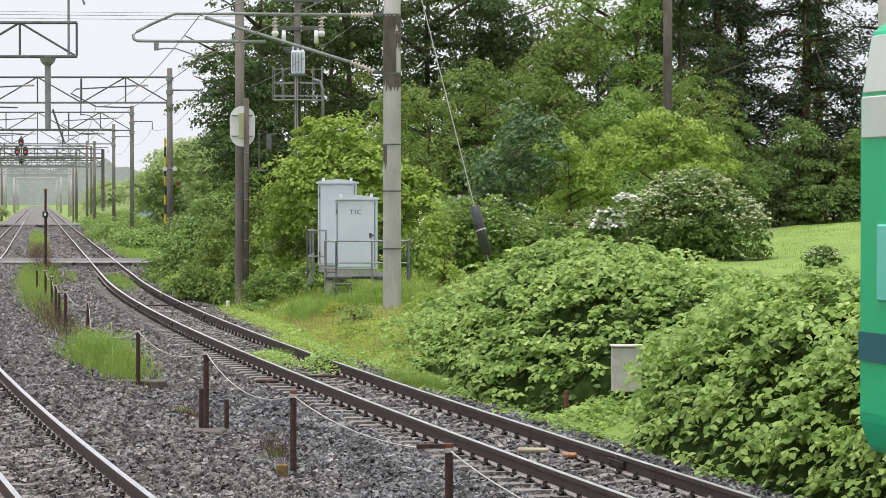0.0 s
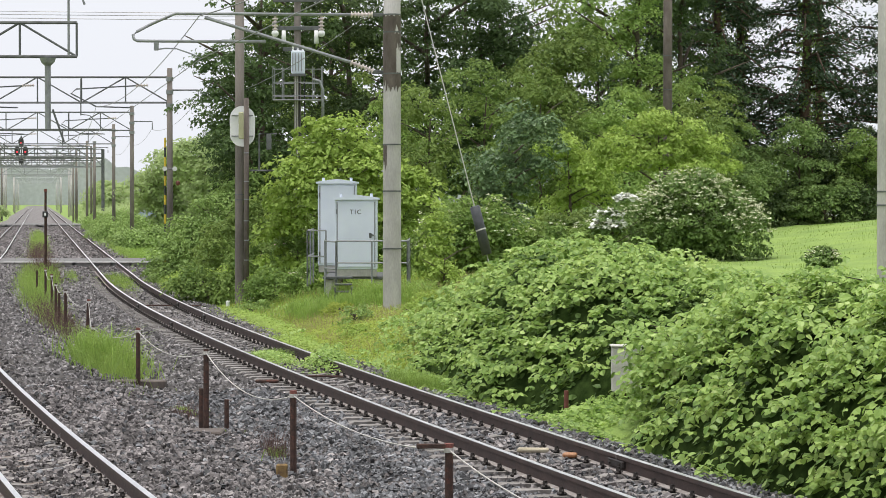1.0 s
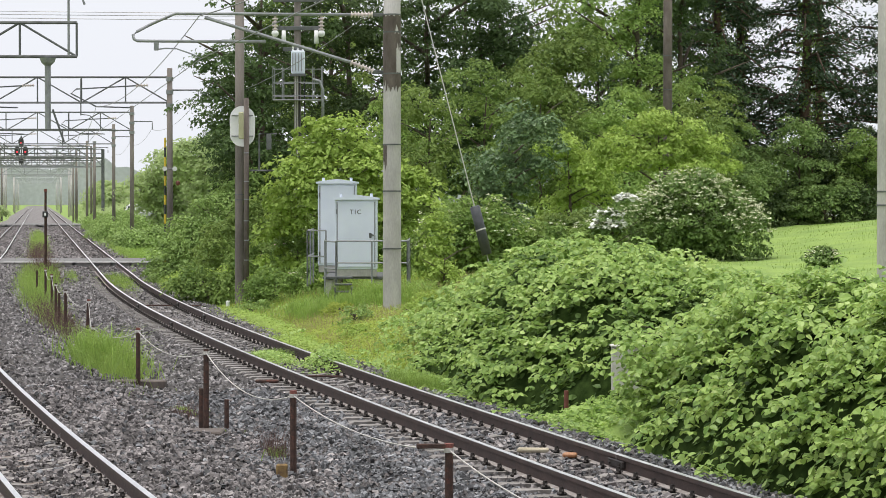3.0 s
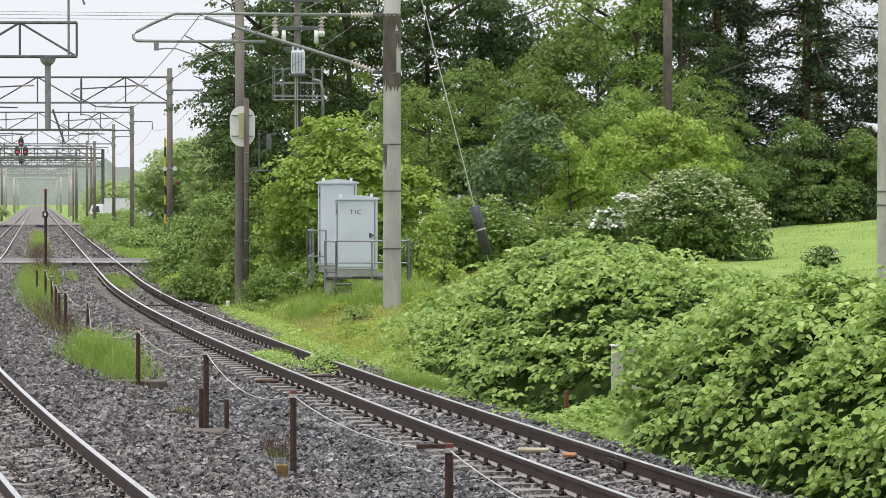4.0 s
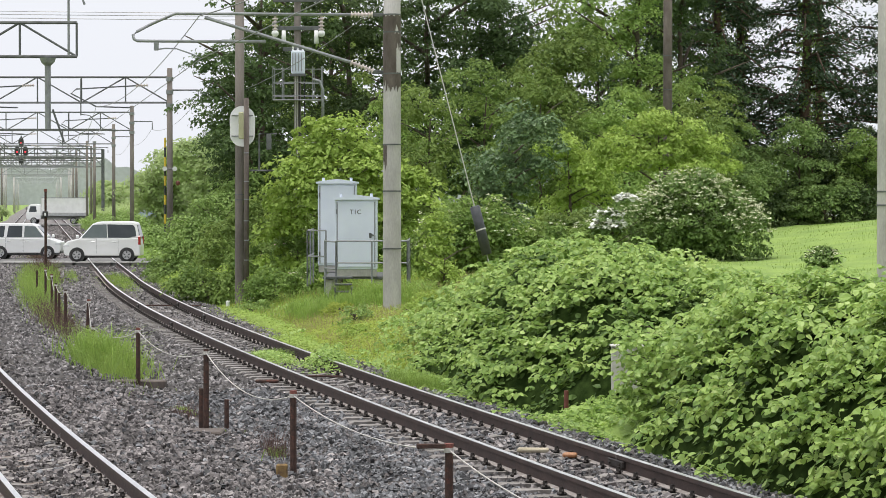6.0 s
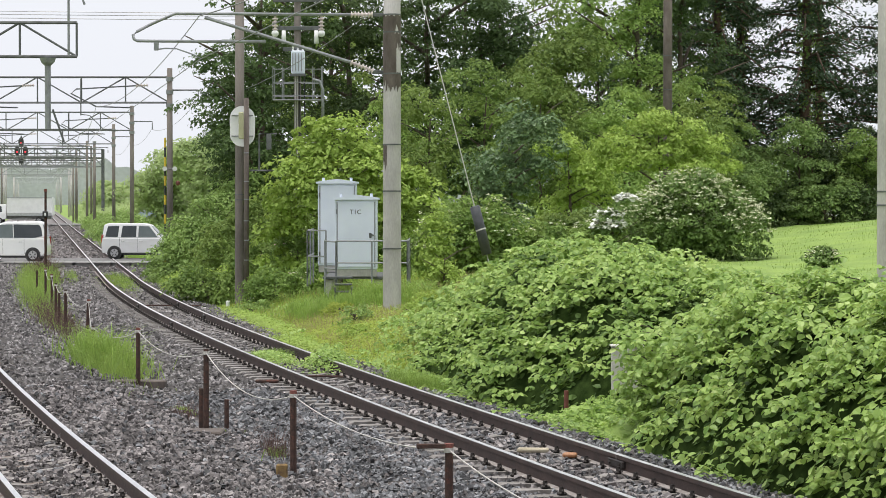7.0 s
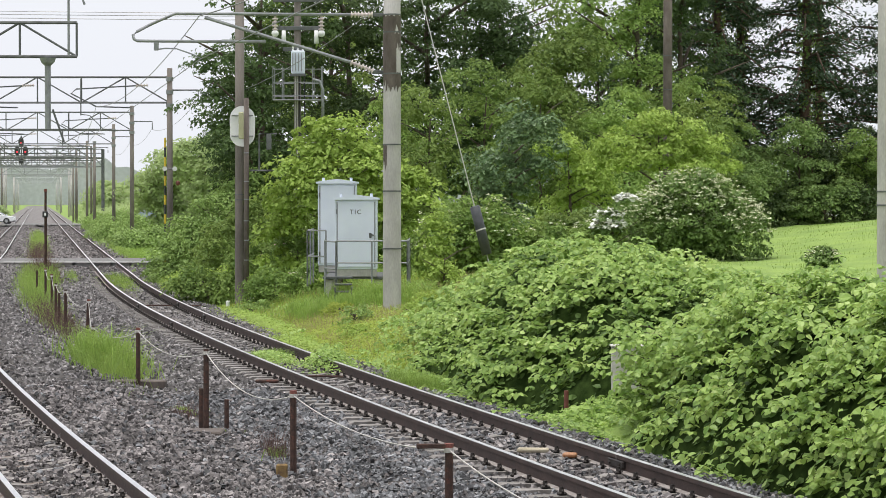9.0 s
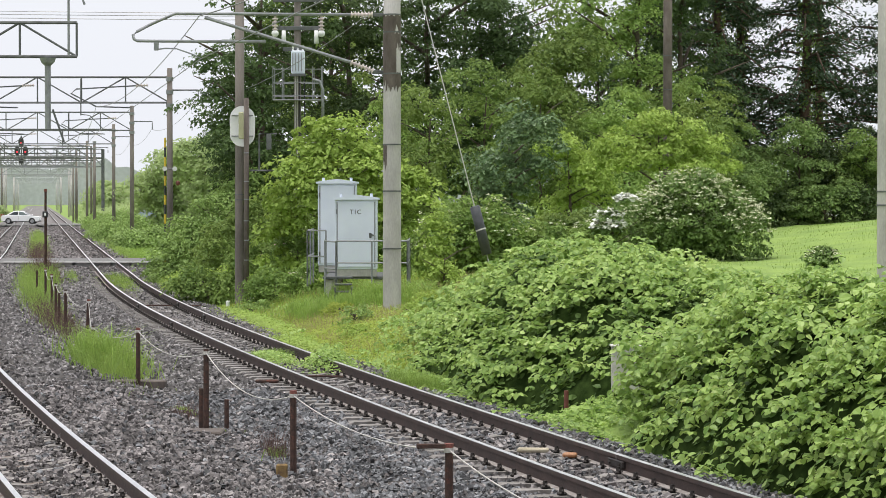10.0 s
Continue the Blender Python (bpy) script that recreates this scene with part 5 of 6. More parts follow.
# tall post with a small box
tall = thing("marker_mast", "tall slim rusty post with a black box", "post", (-14.65, 101, -0.3))
part("shaft", Shape().tube([(0, 0, -0.2), (0, 0, 2.5)], 0.05, 8), M["iron"], tall)
part("top_rod", Shape().tube([(0, 0, 2.5), (0, 0, 3.35)], 0.045, 8), M["iron"], tall)
part("red_tip", Shape().tube([(0, 0, 3.3), (0, 0, 3.4)], 0.06, 8), M["redtip"], tall)
box = part("black_box", Shape().box((-0.1, -0.12, 2.35), (0.1, -0.02, 2.58), 0.01), M["black"], tall)
part("white_plate", Shape().box((-0.035, -0.128, 2.42), (0.035, -0.118, 2.52)), M["white"], box)

# white box in the vines, on its post
vb = thing("trackside_box", "rust-stained white metal box among the vines", "box", (2.45, 36.4, 0.0))
part("case", Shape().box((-0.2, 0, 0.14), (0.2, 0.25, 0.74), 0.015), M["rustbox"], vb)
part("lid", Shape().box((-0.22, -0.03, 0.742), (0.22, 0.27, 0.77), 0.008), M["rustbox"], vb)
part("post", Shape().tube([(0, 0.12, -0.5), (0, 0.12, 0.14)], 0.04, 8), M["iron"], vb)
rp = tagged(part("marker_stake", Shape().tube([(0, 0, -0.3), (0, 0, 0.30)], 0.032, 8), M["redtip"]), "short rusty red stake beside the rail", "stake")
rp.location = (1.68, 37.3, -0.2)

for x, d in ((-6.02, 76.6), (-5.3, 76.2)):
    o = tagged(part("marker_stub", Shape().box((-0.055, -0.055, -0.4), (0.055, 0.055, 0.2), 0.015), M["white"]), "short white concrete marker at the pole's foot", "marker", "white markers")
    o.location = (x, d, soil(x, d))

# fittings between the near rails
for x, d, m_, lb in ((1.02, 31.0, "cream", "cream wooden cover lying between the rails"), (1.42, 30.4, "orange", "orange cable bond cover beside the rail"), (-1.52, 40.3, "rail", "rusty rail joint bar"), (-2.75, 42.8, "iron", "rusty bar lying beside the rail")):
    o = tagged(part("rail_fitting", Shape().box((-0.18 if m_ != "orange" else -0.09, -0.06, -0.02), (0.18 if m_ != "orange" else 0.07, 0.06, 0.03), 0.015), M[m_]), lb, "rail fitting")
    o.location = (x, d, -0.14)
    o.rotation_euler = (0, 0, radians(-8))


# joint plates and rods on the near track
for d, sx in ((29.0, 1), (61.5, -1), (65.5, 1), (72.0, -1), (73.0, 1)):
    o = tagged(part("joint_plate", Shape().box((-0.045, -0.28, -0.13), (0.045, 0.28, -0.05), 0.01).tube([(-0.06, -0.18, -0.09), (0.06, -0.18, -0.09)], 0.018, 6).tube([(-0.06, 0.18, -0.09), (0.06, 0.18, -0.09)], 0.018, 6), M["clip"]), "dark bolted joint plate on the rail", "rail joint", "rail joint plates")
    o.location = (float(mid_x(d)) + sx * 0.566, d, 0)
    o.rotation_euler = (0, 0, math.atan(0.148 + 0.00124 * (95 - d)))
    part("joint_gap", Shape().box((-0.034, -0.004, -0.165), (0.034, 0.004, 0.004)), M["railtop"], o, "pale gap between rail ends")
for d, u0, u1 in ((73.6, -0.5, 1.2), (44.0, -0.4, 0.4)):
    o = tagged(part("point_rod", Shape().tube([(u0, 0, 0), (u0 + 0.4, 0.05, 0.015), (u1, 0.1, 0)], 0.02, 6), M["iron"]), "thin rusty rod lying across the track", "rod", "rods across the track")
    o.location = (float(mid_x(d)), d, -0.15)

# ---------------- overhead line receding ----------------
def beam(name_parent, x0, x1, z0, z1, n, r=0.05, mat="steel_dark"):
    """A lattice girder between x0 and x1: two chords, posts and diagonals."""
    part("upper_chord", Shape().tube([(x0, 0, z1), (x1, 0, z1)], r, 6), M[mat], name_parent)
    part("lower_chord", Shape().tube([(x0, 0, z0), (x1, 0, z0)], r, 6), M[mat], name_parent)
    for k in range(n + 1):
        x = x0 + (x1 - x0) * k / n
        part("lattice_post", Shape().tube([(x, 0, z0), (x, 0, z1)], r * 0.7, 6), M[mat], name_parent)
        if k < n:
            xn = x0 + (x1 - x0) * (k + 1) / n
            part("diagonal", Shape().tube([(x, 0, z1), (xn, 0, z0)] if k % 2 else [(x, 0, z0), (xn, 0, z1)], r * 0.7, 6), M[mat], name_parent)


near_beam = thing("catenary_gantry", "grey steel lattice arm reaching over the tracks", "gantry", (0, 85, 0))
beam(near_beam, -18.4, -11.35, 7.14, 8.19, 4, 0.055)
part("pole", Shape().tube([(-18.5, 0, -0.6), (-18.5, 0, 9.4)], 0.2, 14), M["concrete"], near_beam)
part("drop_tube", Shape().tube([(-12.25, 0, 7.1), (-12.25, 0, 6.95), (-12.25, 0, 6.85), (-12.25, 0, 4.9)], [0.26, 0.2, 0.095, 0.09], 12), M["steel"], near_beam, "thick hanging steel tube")
part("hanger", Shape().tube([(-11.6, 0, 7.15), (-11.6, 0, 9.0), (-11.2, 0, 9.0), (-11.1, 0, 8.75)], 0.04, 6), M["steel"], near_beam)
part("stay", Shape().tube([(-12.1, 0, 5.5), (-11.75, 0, 4.5)], 0.035, 6), M["steel_dark"], near_beam)

GANTRY = "overhead line gantries"


def gantry(d, full=True):
    j = 0.0 if d < 230 else 0.9 * math.sin(d * 1.7)
    xr, xl = float(mid_x(d)) + 3.15 + j, float(mid_x(d)) - 8.9 - j
    top, low = (8.7, 7.13) if d < 230 else (8.7 + 0.8 * math.sin(d * 2.3), 7.13 + 0.7 * math.sin(d))
    t = thing("catenary_gantry", "steel lattice gantry on two concrete poles over the tracks", "gantry", (0, d, 0), GANTRY)
    for x in (xl, xr):
        # from 450 m on a paler concrete imitates haze
        p_ = part("pole", Shape().tube([(x, 0, -0.8), (x, 0, top)], [0.15, 0.125], 12), M["concrete_old" if d < 450 else "concrete"], t, "brown-grey concrete pole" if d < 450 else "concrete pole, its grey paled for haze", True)
        if full:
            for z in (7.0, 7.6, 8.2):
                part("band", Shape().tube([(x, 0, z - 0.09), (x, 0, z + 0.09)], 0.17, 10), M["steel"], p_)
    # lattice colour gets paler with distance, painting haze
    beam(t, xl, xr, low, low + 1.16, 6, 0.05 if full else 0.07, "steel_dark" if full else "steel" if d < 450 else "hazed_steel")
    if full:
        part("side_arm", Shape().tube([(xr, 0, 7.7), (xr + 1.3, 0, 7.7), (xr + 1.3, 0, 7.2)], 0.04, 6), M["steel_dark"], t)
        for x in (float(mid_x(d)), float(second_x(d))):
            part("registration_arm", Shape().tube([(x + 1.6, 0, 7.9), (x - 1.1, 0, 7.75), (x - 1.35, 0, 7.55), (x - 0.2, 0, 6.95), (x + 1.4, 0, 6.9)], 0.035, 6), M["steel_dark"], t, "bent tube arm", True)
            part("steady_arm", Shape().tube([(x - 0.9, 0, 6.6), (x - 0.5, 0, 6.55), (x + 0.1, 0, 5.95)], 0.022, 5), M["steel_dark"], t)
            part("drop_post", Shape().tube([(x - 0.9, 0, 8.2), (x - 0.9, 0, 6.55)], 0.03, 6), M["steel_dark"], t)
            insulator((x + 1.6, 0, 7.9), (x + 2.2, 0, 7.93), t, 5, 0.07)
    return t


SPANS = [125, 175, 217, 262, 298, 345, 372, 398, 425, 455, 490, 530, 570, 620, 680, 750, 830]
for d in SPANS:
    gantry(d, d < 280)

# signal bridge with a railed walkway
sb_ = thing("signal_bridge", "grey steel signal bridge with railings across the tracks", "gantry", (0, 330, 0))
xs0, xs1 = float(mid_x(330)) - 14, float(mid_x(330)) + 5.0
beam(sb_, xs0, xs1, 6.7, 7.7, 20, 0.09, "steel")
part("walkway", Shape().box((xs0, -0.5, 7.72), (xs1, 0.5, 7.82)), M["steel_dark"], sb_)
for z in (8.3, 8.8):
    part("guard_rail", Shape().tube([(xs0, -0.5, z), (xs1, -0.5, z)], 0.06, 6), M["steel_dark"], sb_)
for k in range(15):
    x = xs0 + (xs1 - xs0) * k / 14
    part("guard_post", Shape().tube([(x, -0.5, 7.8), (x, -0.5, 8.8)], 0.055, 6), M["steel_dark"], sb_)
for x in (xs0, xs1):
    part("leg", Shape().tube([(x, 0, -0.8), (x, 0, 8.8)], 0.2, 10), M["steel_dark"], sb_)

M["redglow"] = glow("red_signal_lamp", (1.0, 0.05, 0.08), 1.1)
sig = thing("railway_signal", "black signal heads with red lamps lit", "signal", (-45.7, 297.0, 5.45))
part("signal_post", Shape().tube([(0, 0.1, 1.0), (0, 0.1, 4.2)], 0.08, 8), M["steel_dark"], sig)
for x, z in ((0, 3.5), (-0.42, 2.55), (0.46, 2.55)):
    head_ = part("signal_head", Shape().prism([(0.3 * math.cos(a) + x, z + 0.52 * math.sin(a)) for a in np.linspace(0, 6.0, 14)], -0.12, 0.0), M["black"], sig, "black signal head")
    part("lamp", Shape().tube([(x, -0.13, z - 0.12), (x, -0.16, z - 0.12)], 0.085, 12), M["redglow"], head_, "lit red lamp")
part("case", Shape().box((-0.25, -0.2, 1.2), (0.25, 0.1, 1.75), 0.03), M["black"], sig)


def strung(points, sag, r, label):
    """A wire hung from support to support."""
    pts = []
    for a, b in zip(points[:-1], points[1:]):
        a, b = Vector(a), Vector(b)
        pts += [a.lerp(b, q) - Vector((0, 0, sag * 4 * q * (1 - q))) for q in np.linspace(0, 0.93, 14)]
    pts.append(Vector(points[-1]))
    return tagged(part("overhead_wire", Shape().tube(pts, r, 4), M["wire"]), label, "wire", "overhead wires")


far = [d for d in SPANS if d < 500]
for xf, off in ((mid_x, -0.2), (second_x, 0.15)):
    strung([(float(xf(14)) + off, 14, 6.3)] + [(float(xf(63)) + off + (0.4 if xf is mid_x else 0), 63, 5.92)] + [(float(xf(d)) + off, d, 5.75) for d in far], 0.02, 0.012, "thin contact wire over the track")
    strung([(float(xf(14)) + off, 14, 7.4)] + [(float(xf(63)) + off + (0.4 if xf is mid_x else 0), 63, 6.92)] + [(float(xf(d)) + off, d, 6.95) for d in far], 0.55, 0.013, "sagging carrier wire over the track")
strung([(float(mid_x(d)) + 4.4, d, 7.2) for d in [63] + far], 0.5, 0.011, "feeder wire along the poles")
for z in (11.75, 11.6, 11.42):
    strung([(-40, 131, z + 0.35), (-9, 133, z)], 0.1, 0.016, "power wire crossing high over the line")

# crossing warning post with yellow and black bands, by the road
cp = thing("crossing_signal", "yellow and black banded crossing post with lamps", "crossing signal", (-11.66, 115, 0.0))
for k in range(14):
    part("band", Shape().tube([(0, 0, -0.3 + 0.4 * k), (0, 0, 0.1 + 0.4 * k)], 0.045, 10), M["yellow" if k % 2 else "black"], cp)
part("lamp_housing", Shape().tube([(0.0, -0.16, 4.0), (0.0, 0.0, 4.0)], [0.1, 0.09], 14), M["white"], cp, "white round lamp housing")
part("lamp_housing", Shape().tube([(0.42, -0.16, 4.0), (0.42, 0.0, 4.0)], [0.1, 0.09], 14), M["white"], cp, "white round lamp housing")
part("lamp_arm", Shape().tube([(0.0, 0.03, 4.0), (0.42, 0.03, 4.0)], 0.03, 6), M["steel_dark"], cp)
part("bell", Shape().box((0.45, -0.12, 3.3), (0.62, 0.06, 3.5), 0.05), M["redtip"], cp)

# houses far down the line
def house(x, d, w, h, seed):
    t = thing("house", "pale two-storey house far down the line", "house", (x, d, -0.5))
    part("wall", Shape().box((-w / 2, 0, 0), (w / 2, 7, h)), M["house"], t)
    part("roof", Shape().prism([(-w / 2 - 0.4, h + 0.01), (w / 2 + 0.4, h + 0.01), (0, h + 2.0)], -0.5, 7.5), M["steel_dark"], t, "grey gabled roof")
    for k in range(3):
        for z in (1.2, 3.8):
            win = part("window", Shape().box((-w / 2 + w * (k + 0.6) / 3.4, -0.05, z), (-w / 2 + w * (k + 0.6) / 3.4 + 1.1, 0.02, z + 1.1)), M["glass"], t)
    return t


for k, (x, d, w, h) in enumerate(((32, 200, 9, 5.6),)):
    house(x, d, w, h, k)

# woods and roofs on the skyline, haze painted into their pale colour
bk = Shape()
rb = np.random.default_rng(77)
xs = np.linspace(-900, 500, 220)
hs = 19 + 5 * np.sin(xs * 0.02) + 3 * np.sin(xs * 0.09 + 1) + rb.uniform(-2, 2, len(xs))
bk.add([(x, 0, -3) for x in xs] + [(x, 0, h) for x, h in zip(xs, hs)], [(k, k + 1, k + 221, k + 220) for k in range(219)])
sky_line = tagged(part("backdrop", bk, M["haze"]), "woods and roofs on the skyline with haze painted pale", "backdrop", kind="structure")
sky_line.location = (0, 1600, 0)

# ---------------- weeds among the tracks ----------------
bedz = lambda u, d: bz(u, d)


def tuft(label, mat, u0, d0, ru, rd, n, h, w, seed):
    """A ragged patch of blades, thickest and tallest at its middle."""
    rg = np.random.default_rng(seed)
    u, d = u0 + rg.normal(0, 0.42 * ru, n), d0 + rg.normal(0, 0.42 * rd, n)
    far_off = ((u - u0) / ru) ** 2 + ((d - d0) / rd) ** 2
    hh = h * rg.uniform(0.35, 1.25, n) * (1.05 - 0.55 * np.clip(far_off, 0, 1)) * (0.8 + 0.3 * np.sin(d * 3 + u * 5))
    p_ = np.stack([mid_x(d) + u, d, bz(u, d) - 0.02], 1)
    v, f = blades(p_, hh, w, rg, 0.75)
    return tagged(part_np("weed_tuft", v, f, LEAF[mat]), label, "grass", kind="stuff")


tuft("tall bright grass tuft between the tracks", "grass", -3.0, 48.8, 0.72, 4.4, 2600, 0.85, 0.017, 601)
tuft("grass growing along the rope posts", "grass", -3.0, 92, 0.75, 40, 9000, 0.5, 0.012, 602)
tuft("grass along the far posts", "grass", -2.8, 190, 0.8, 80, 4000, 0.55, 0.02, 603)
tuft("reddish weeds along the far posts", "redweed", -2.8, 140, 0.7, 50, 3000, 0.75, 0.012, 613)
tuft("reddish dry weeds round the posts", "redweed", -3.0, 66, 0.6, 18, 2600, 0.6, 0.007, 604)
tuft("small green weed in the ballast", "grass", -2.85, 38.2, 0.22, 0.7, 700, 0.16, 0.007, 605)
tuft("thin dry weed in the ballast", "redweed", -2.55, 32.2, 0.24, 0.9, 190, 0.5, 0.006, 606)
tuft("green weed at the dry stems' foot", "grass", -2.55, 32.0, 0.16, 0.5, 120, 0.2, 0.005, 609)
tuft("thin dry weed in the ballast", "redweed", -2.9, 37.4, 0.28, 0.9, 170, 0.45, 0.006, 610)
tuft("weeds between the rails before the crossing", "grass", 0.0, 97, 0.9, 14, 7000, 0.2, 0.012, 607)
tuft("weeds beside the far rail", "grass", 2.3, 150, 1.0, 40, 8000, 0.5, 0.02, 608)
tuft("weeds on the bank beyond the crossing", "grass", 3.8, 160, 1.6, 26, 6000, 0.5, 0.02, 619)
tuft("weeds between the tracks by the crossing", "grass", -1.6, 104, 0.35, 11, 900, 0.25, 0.012, 611)
tuft("tall weeds beside the old pole", "grass", 1.9, 92, 0.8, 12, 6000, 0.5, 0.012, 612)


def creeper(label, u0, d0, ru, rd, n, h, size, kind, seed):
    """Low broad-leaved weeds."""
    rg = np.random.default_rng(seed)
    u, d = u0 + rg.normal(0, ru * 0.5, n), d0 + rg.normal(0, rd * 0.5, n)
    hh = h * np.exp(-((u - u0) / ru) ** 2 - ((d - d0) / rd) ** 2)
    z = np.maximum(bz(u, d) * (u < 1.8) + (ground_z(u, d)) * (u >= 1.8), -0.3) + hh * rg.uniform(0.2, 1, n)
    q = np.stack([mid_x(d) + u, d, z], 1)
    v, f = broad_leaves(q, np.tile([0, -0.3, 0.6], (n, 1)), rg.uniform(0.6, 1.3, n) * size, rg, 0.6)
    return tagged(part_np("low_weeds", v, f, LEAF[kind]), label, "weeds", kind="stuff")


tuft("soft feathery horsetails beside the rail", "grass", 1.42, 43.0, 0.42, 2.4, 4200, 0.34, 0.006, 614)
tuft("soft feathery horsetails beside the rail", "grass", 1.35, 55.0, 0.40, 2.6, 3000, 0.30, 0.007, 615)
tuft("soft feathery horsetails between the rails", "grass", 0.30, 50.5, 0.35, 1.8, 1800, 0.24, 0.007, 616)
tuft("tall green weeds round the slim mast", "grass", -2.6, 100, 0.5, 9, 2600, 0.85, 0.014, 617)
tuft("tall reddish weeds round the slim mast", "redweed", -2.6, 103, 0.6, 9, 1100, 1.15, 0.012, 618)
creeper("leafy weeds spreading between the rails", 0.1, 49.6, 0.42, 2.2, 1300, 0.16, 0.055, "kudzu", 712)
creeper("low weeds growing over the rail", 0.62, 46.6, 0.42, 1.5, 1500, 0.42, 0.06, "kudzu", 701)
creeper("low weeds along the rail", 1.15, 53, 0.4, 4.0, 1800, 0.26, 0.05, "bright", 711)
creeper("pale green ground cover on the verge", 3.2, 57, 1.6, 9, 16000, 0.16, 0.042, "yellowgrass", 702)
creeper("low weeds edging the ballast", 1.75, 42.5, 0.35, 4.5, 1700, 0.22, 0.075, "kudzu", 703)
creeper("low weeds edging the ballast", 1.75, 35.2, 0.26, 2.4, 480, 0.16, 0.065, "kudzu", 704)
creeper("low weeds edging the ballast", 2.0, 66, 0.5, 9, 5000, 0.2, 0.05, "bright", 705)
creeper("weeds round the cabinet platform", 4.2, 66.5, 1.6, 2.4, 2600, 0.14, 0.07, "bright", 706)
creeper("low weeds below the white box", 2.3, 36.3, 0.6, 1.2, 800, 0.2, 0.075, "kudzu", 708)
creeper("sparse weeds on the ballast edge", 1.7, 29.2, 0.16, 2.5, 160, 0.12, 0.06, "kudzu", 707)


# sprays of vine that the passing train's wind pushes aside
def vine_spray(x, d, z, seed):
    rg = np.random.default_rng(seed)
    t = thing("vine_spray", "leafy vine shoots swaying at the thicket's edge", "vines", (x, d, z), "swaying vine shoots")
    part("stem", Shape().tube([(0.35, 0.1, -0.25), (0.1, 0, -0.02), (-0.12, -0.03, 0.02)], [0.01, 0.008, 0.004], 5), M["bark"], t)
    n = 24
    q = rg.normal(size=(n, 3)) * np.array([0.17, 0.14, 0.09])
    v, f = trifoliate(q, q * 2 + np.array([-0.2, -0.4, 0.3]), rg.uniform(0.06, 0.118, n), rg)
    part_np("leaves", v, f, LEAF["kudzu"], t)["kind"] = "stuff"
    return t


SPRAYS = []
for k in range(16):
    q = k / 15
    SPRAYS.append((vine_spray(0, 0, 0, 800 + k), 2.36 + 0.12 * math.sin(k * 2.3), 34.6 + 0.5 * math.sin(k * 1.7), 0.05 + 1.05 * q, k))
SWAYING = []
for k in range(46):
    d = 24.5 + 9.5 * ((k * 0.618) % 1.0)
    u = 1.9 + 2.6 * ((k * 0.381 + 0.2) % 1.0)
    SWAYING.append((vine_spray(0, 0, 0, 900 + k), float(mid_x(d)) + u, d, float(vine_top(np.array(u), np.array(d))) + 0.02, k))


# ---------------- vehicles ----------------
def wheel(parent, x, y, r, w, k):
    t = Shape().tube([(0, -w / 2, 0), (0, -w / 2 + 0.02, 0), (0, w / 2 - 0.02, 0), (0, w / 2, 0)], [r * 0.92, r, r, r * 0.92], 22)
    ty = part("wheel", t, M["tyre"], parent, "black tyre", True)
    ty.location = (x, y, r)
    sgn = 1 if y > 0 else -1
    s = Shape().tube([(0, sgn * (w / 2 - 0.03), 0), (0, sgn * (w / 2 + 0.006), 0)], [r * 0.66, r * 0.66], 22)
    part("rim", s, M["rim"], ty, "silver wheel disc")
    s = Shape()
    for j in range(5):
        a = 6.283 * j / 5
        s.box((-r * 0.07, sgn * (w / 2 + 0.012) - 0.004, r * 0.25), (r * 0.07, sgn * (w / 2 + 0.012) + 0.004, r * 0.58), m=Euler((0, a, 0)).to_matrix().to_4x4())
    part("wheel_slot", s, M["black"], ty)
    return ty


def body_shape(low, up, w, tumble, cut=0.05):
    """Car body: lower outline drawn to the full width, upper outline drawn in towards the roof."""
    bm = bmesh.new()

    def loop(outline, f):
        a = [bm.verts.new((x, -f(z), z)) for x, z in outline]
        b = [bm.verts.new((x, f(z), z)) for x, z in outline]
        n = len(a)
        bm.faces.new(a)
        bm.faces.new(b[::-1])
        for i in range(n):
            bm.faces.new((a[i], b[i], b[(i + 1) % n], a[(i + 1) % n]))
    belt = min(z for _, z in up)
    top = max(z for _, z in up)
    loop(low, lambda z: w / 2)
    loop(up, lambda z: w / 2 - 0.012 - tumble * (z - belt) / (top - belt))
    bmesh.ops.recalc_face_normals(bm, faces=bm.faces)
    bmesh.ops.bevel(bm, geom=list(bm.edges), offset=cut, segments=2, affect="EDGES", profile=0.5, clamp_overlap=True)
    return bm


def side_pane(outline, w, tumble, belt, top, sgn):
    """A window pane lying 5 mm proud of the upper side."""
    f = lambda z: w / 2 - 0.012 - tumble * (z - belt) / (top - belt)
    s = Shape()
    n = len(outline)
    v = [(x, sgn * (f(z) + 0.006), z) for x, z in outline] + [(x, sgn * (f(z) - 0.02), z) for x, z in outline]
    s.add(v, [tuple(range(n)), tuple(range(2 * n - 1, n - 1, -1))] + [(i, i + n, (i + 1) % n + n, (i + 1) % n) for i in range(n)])
    return s


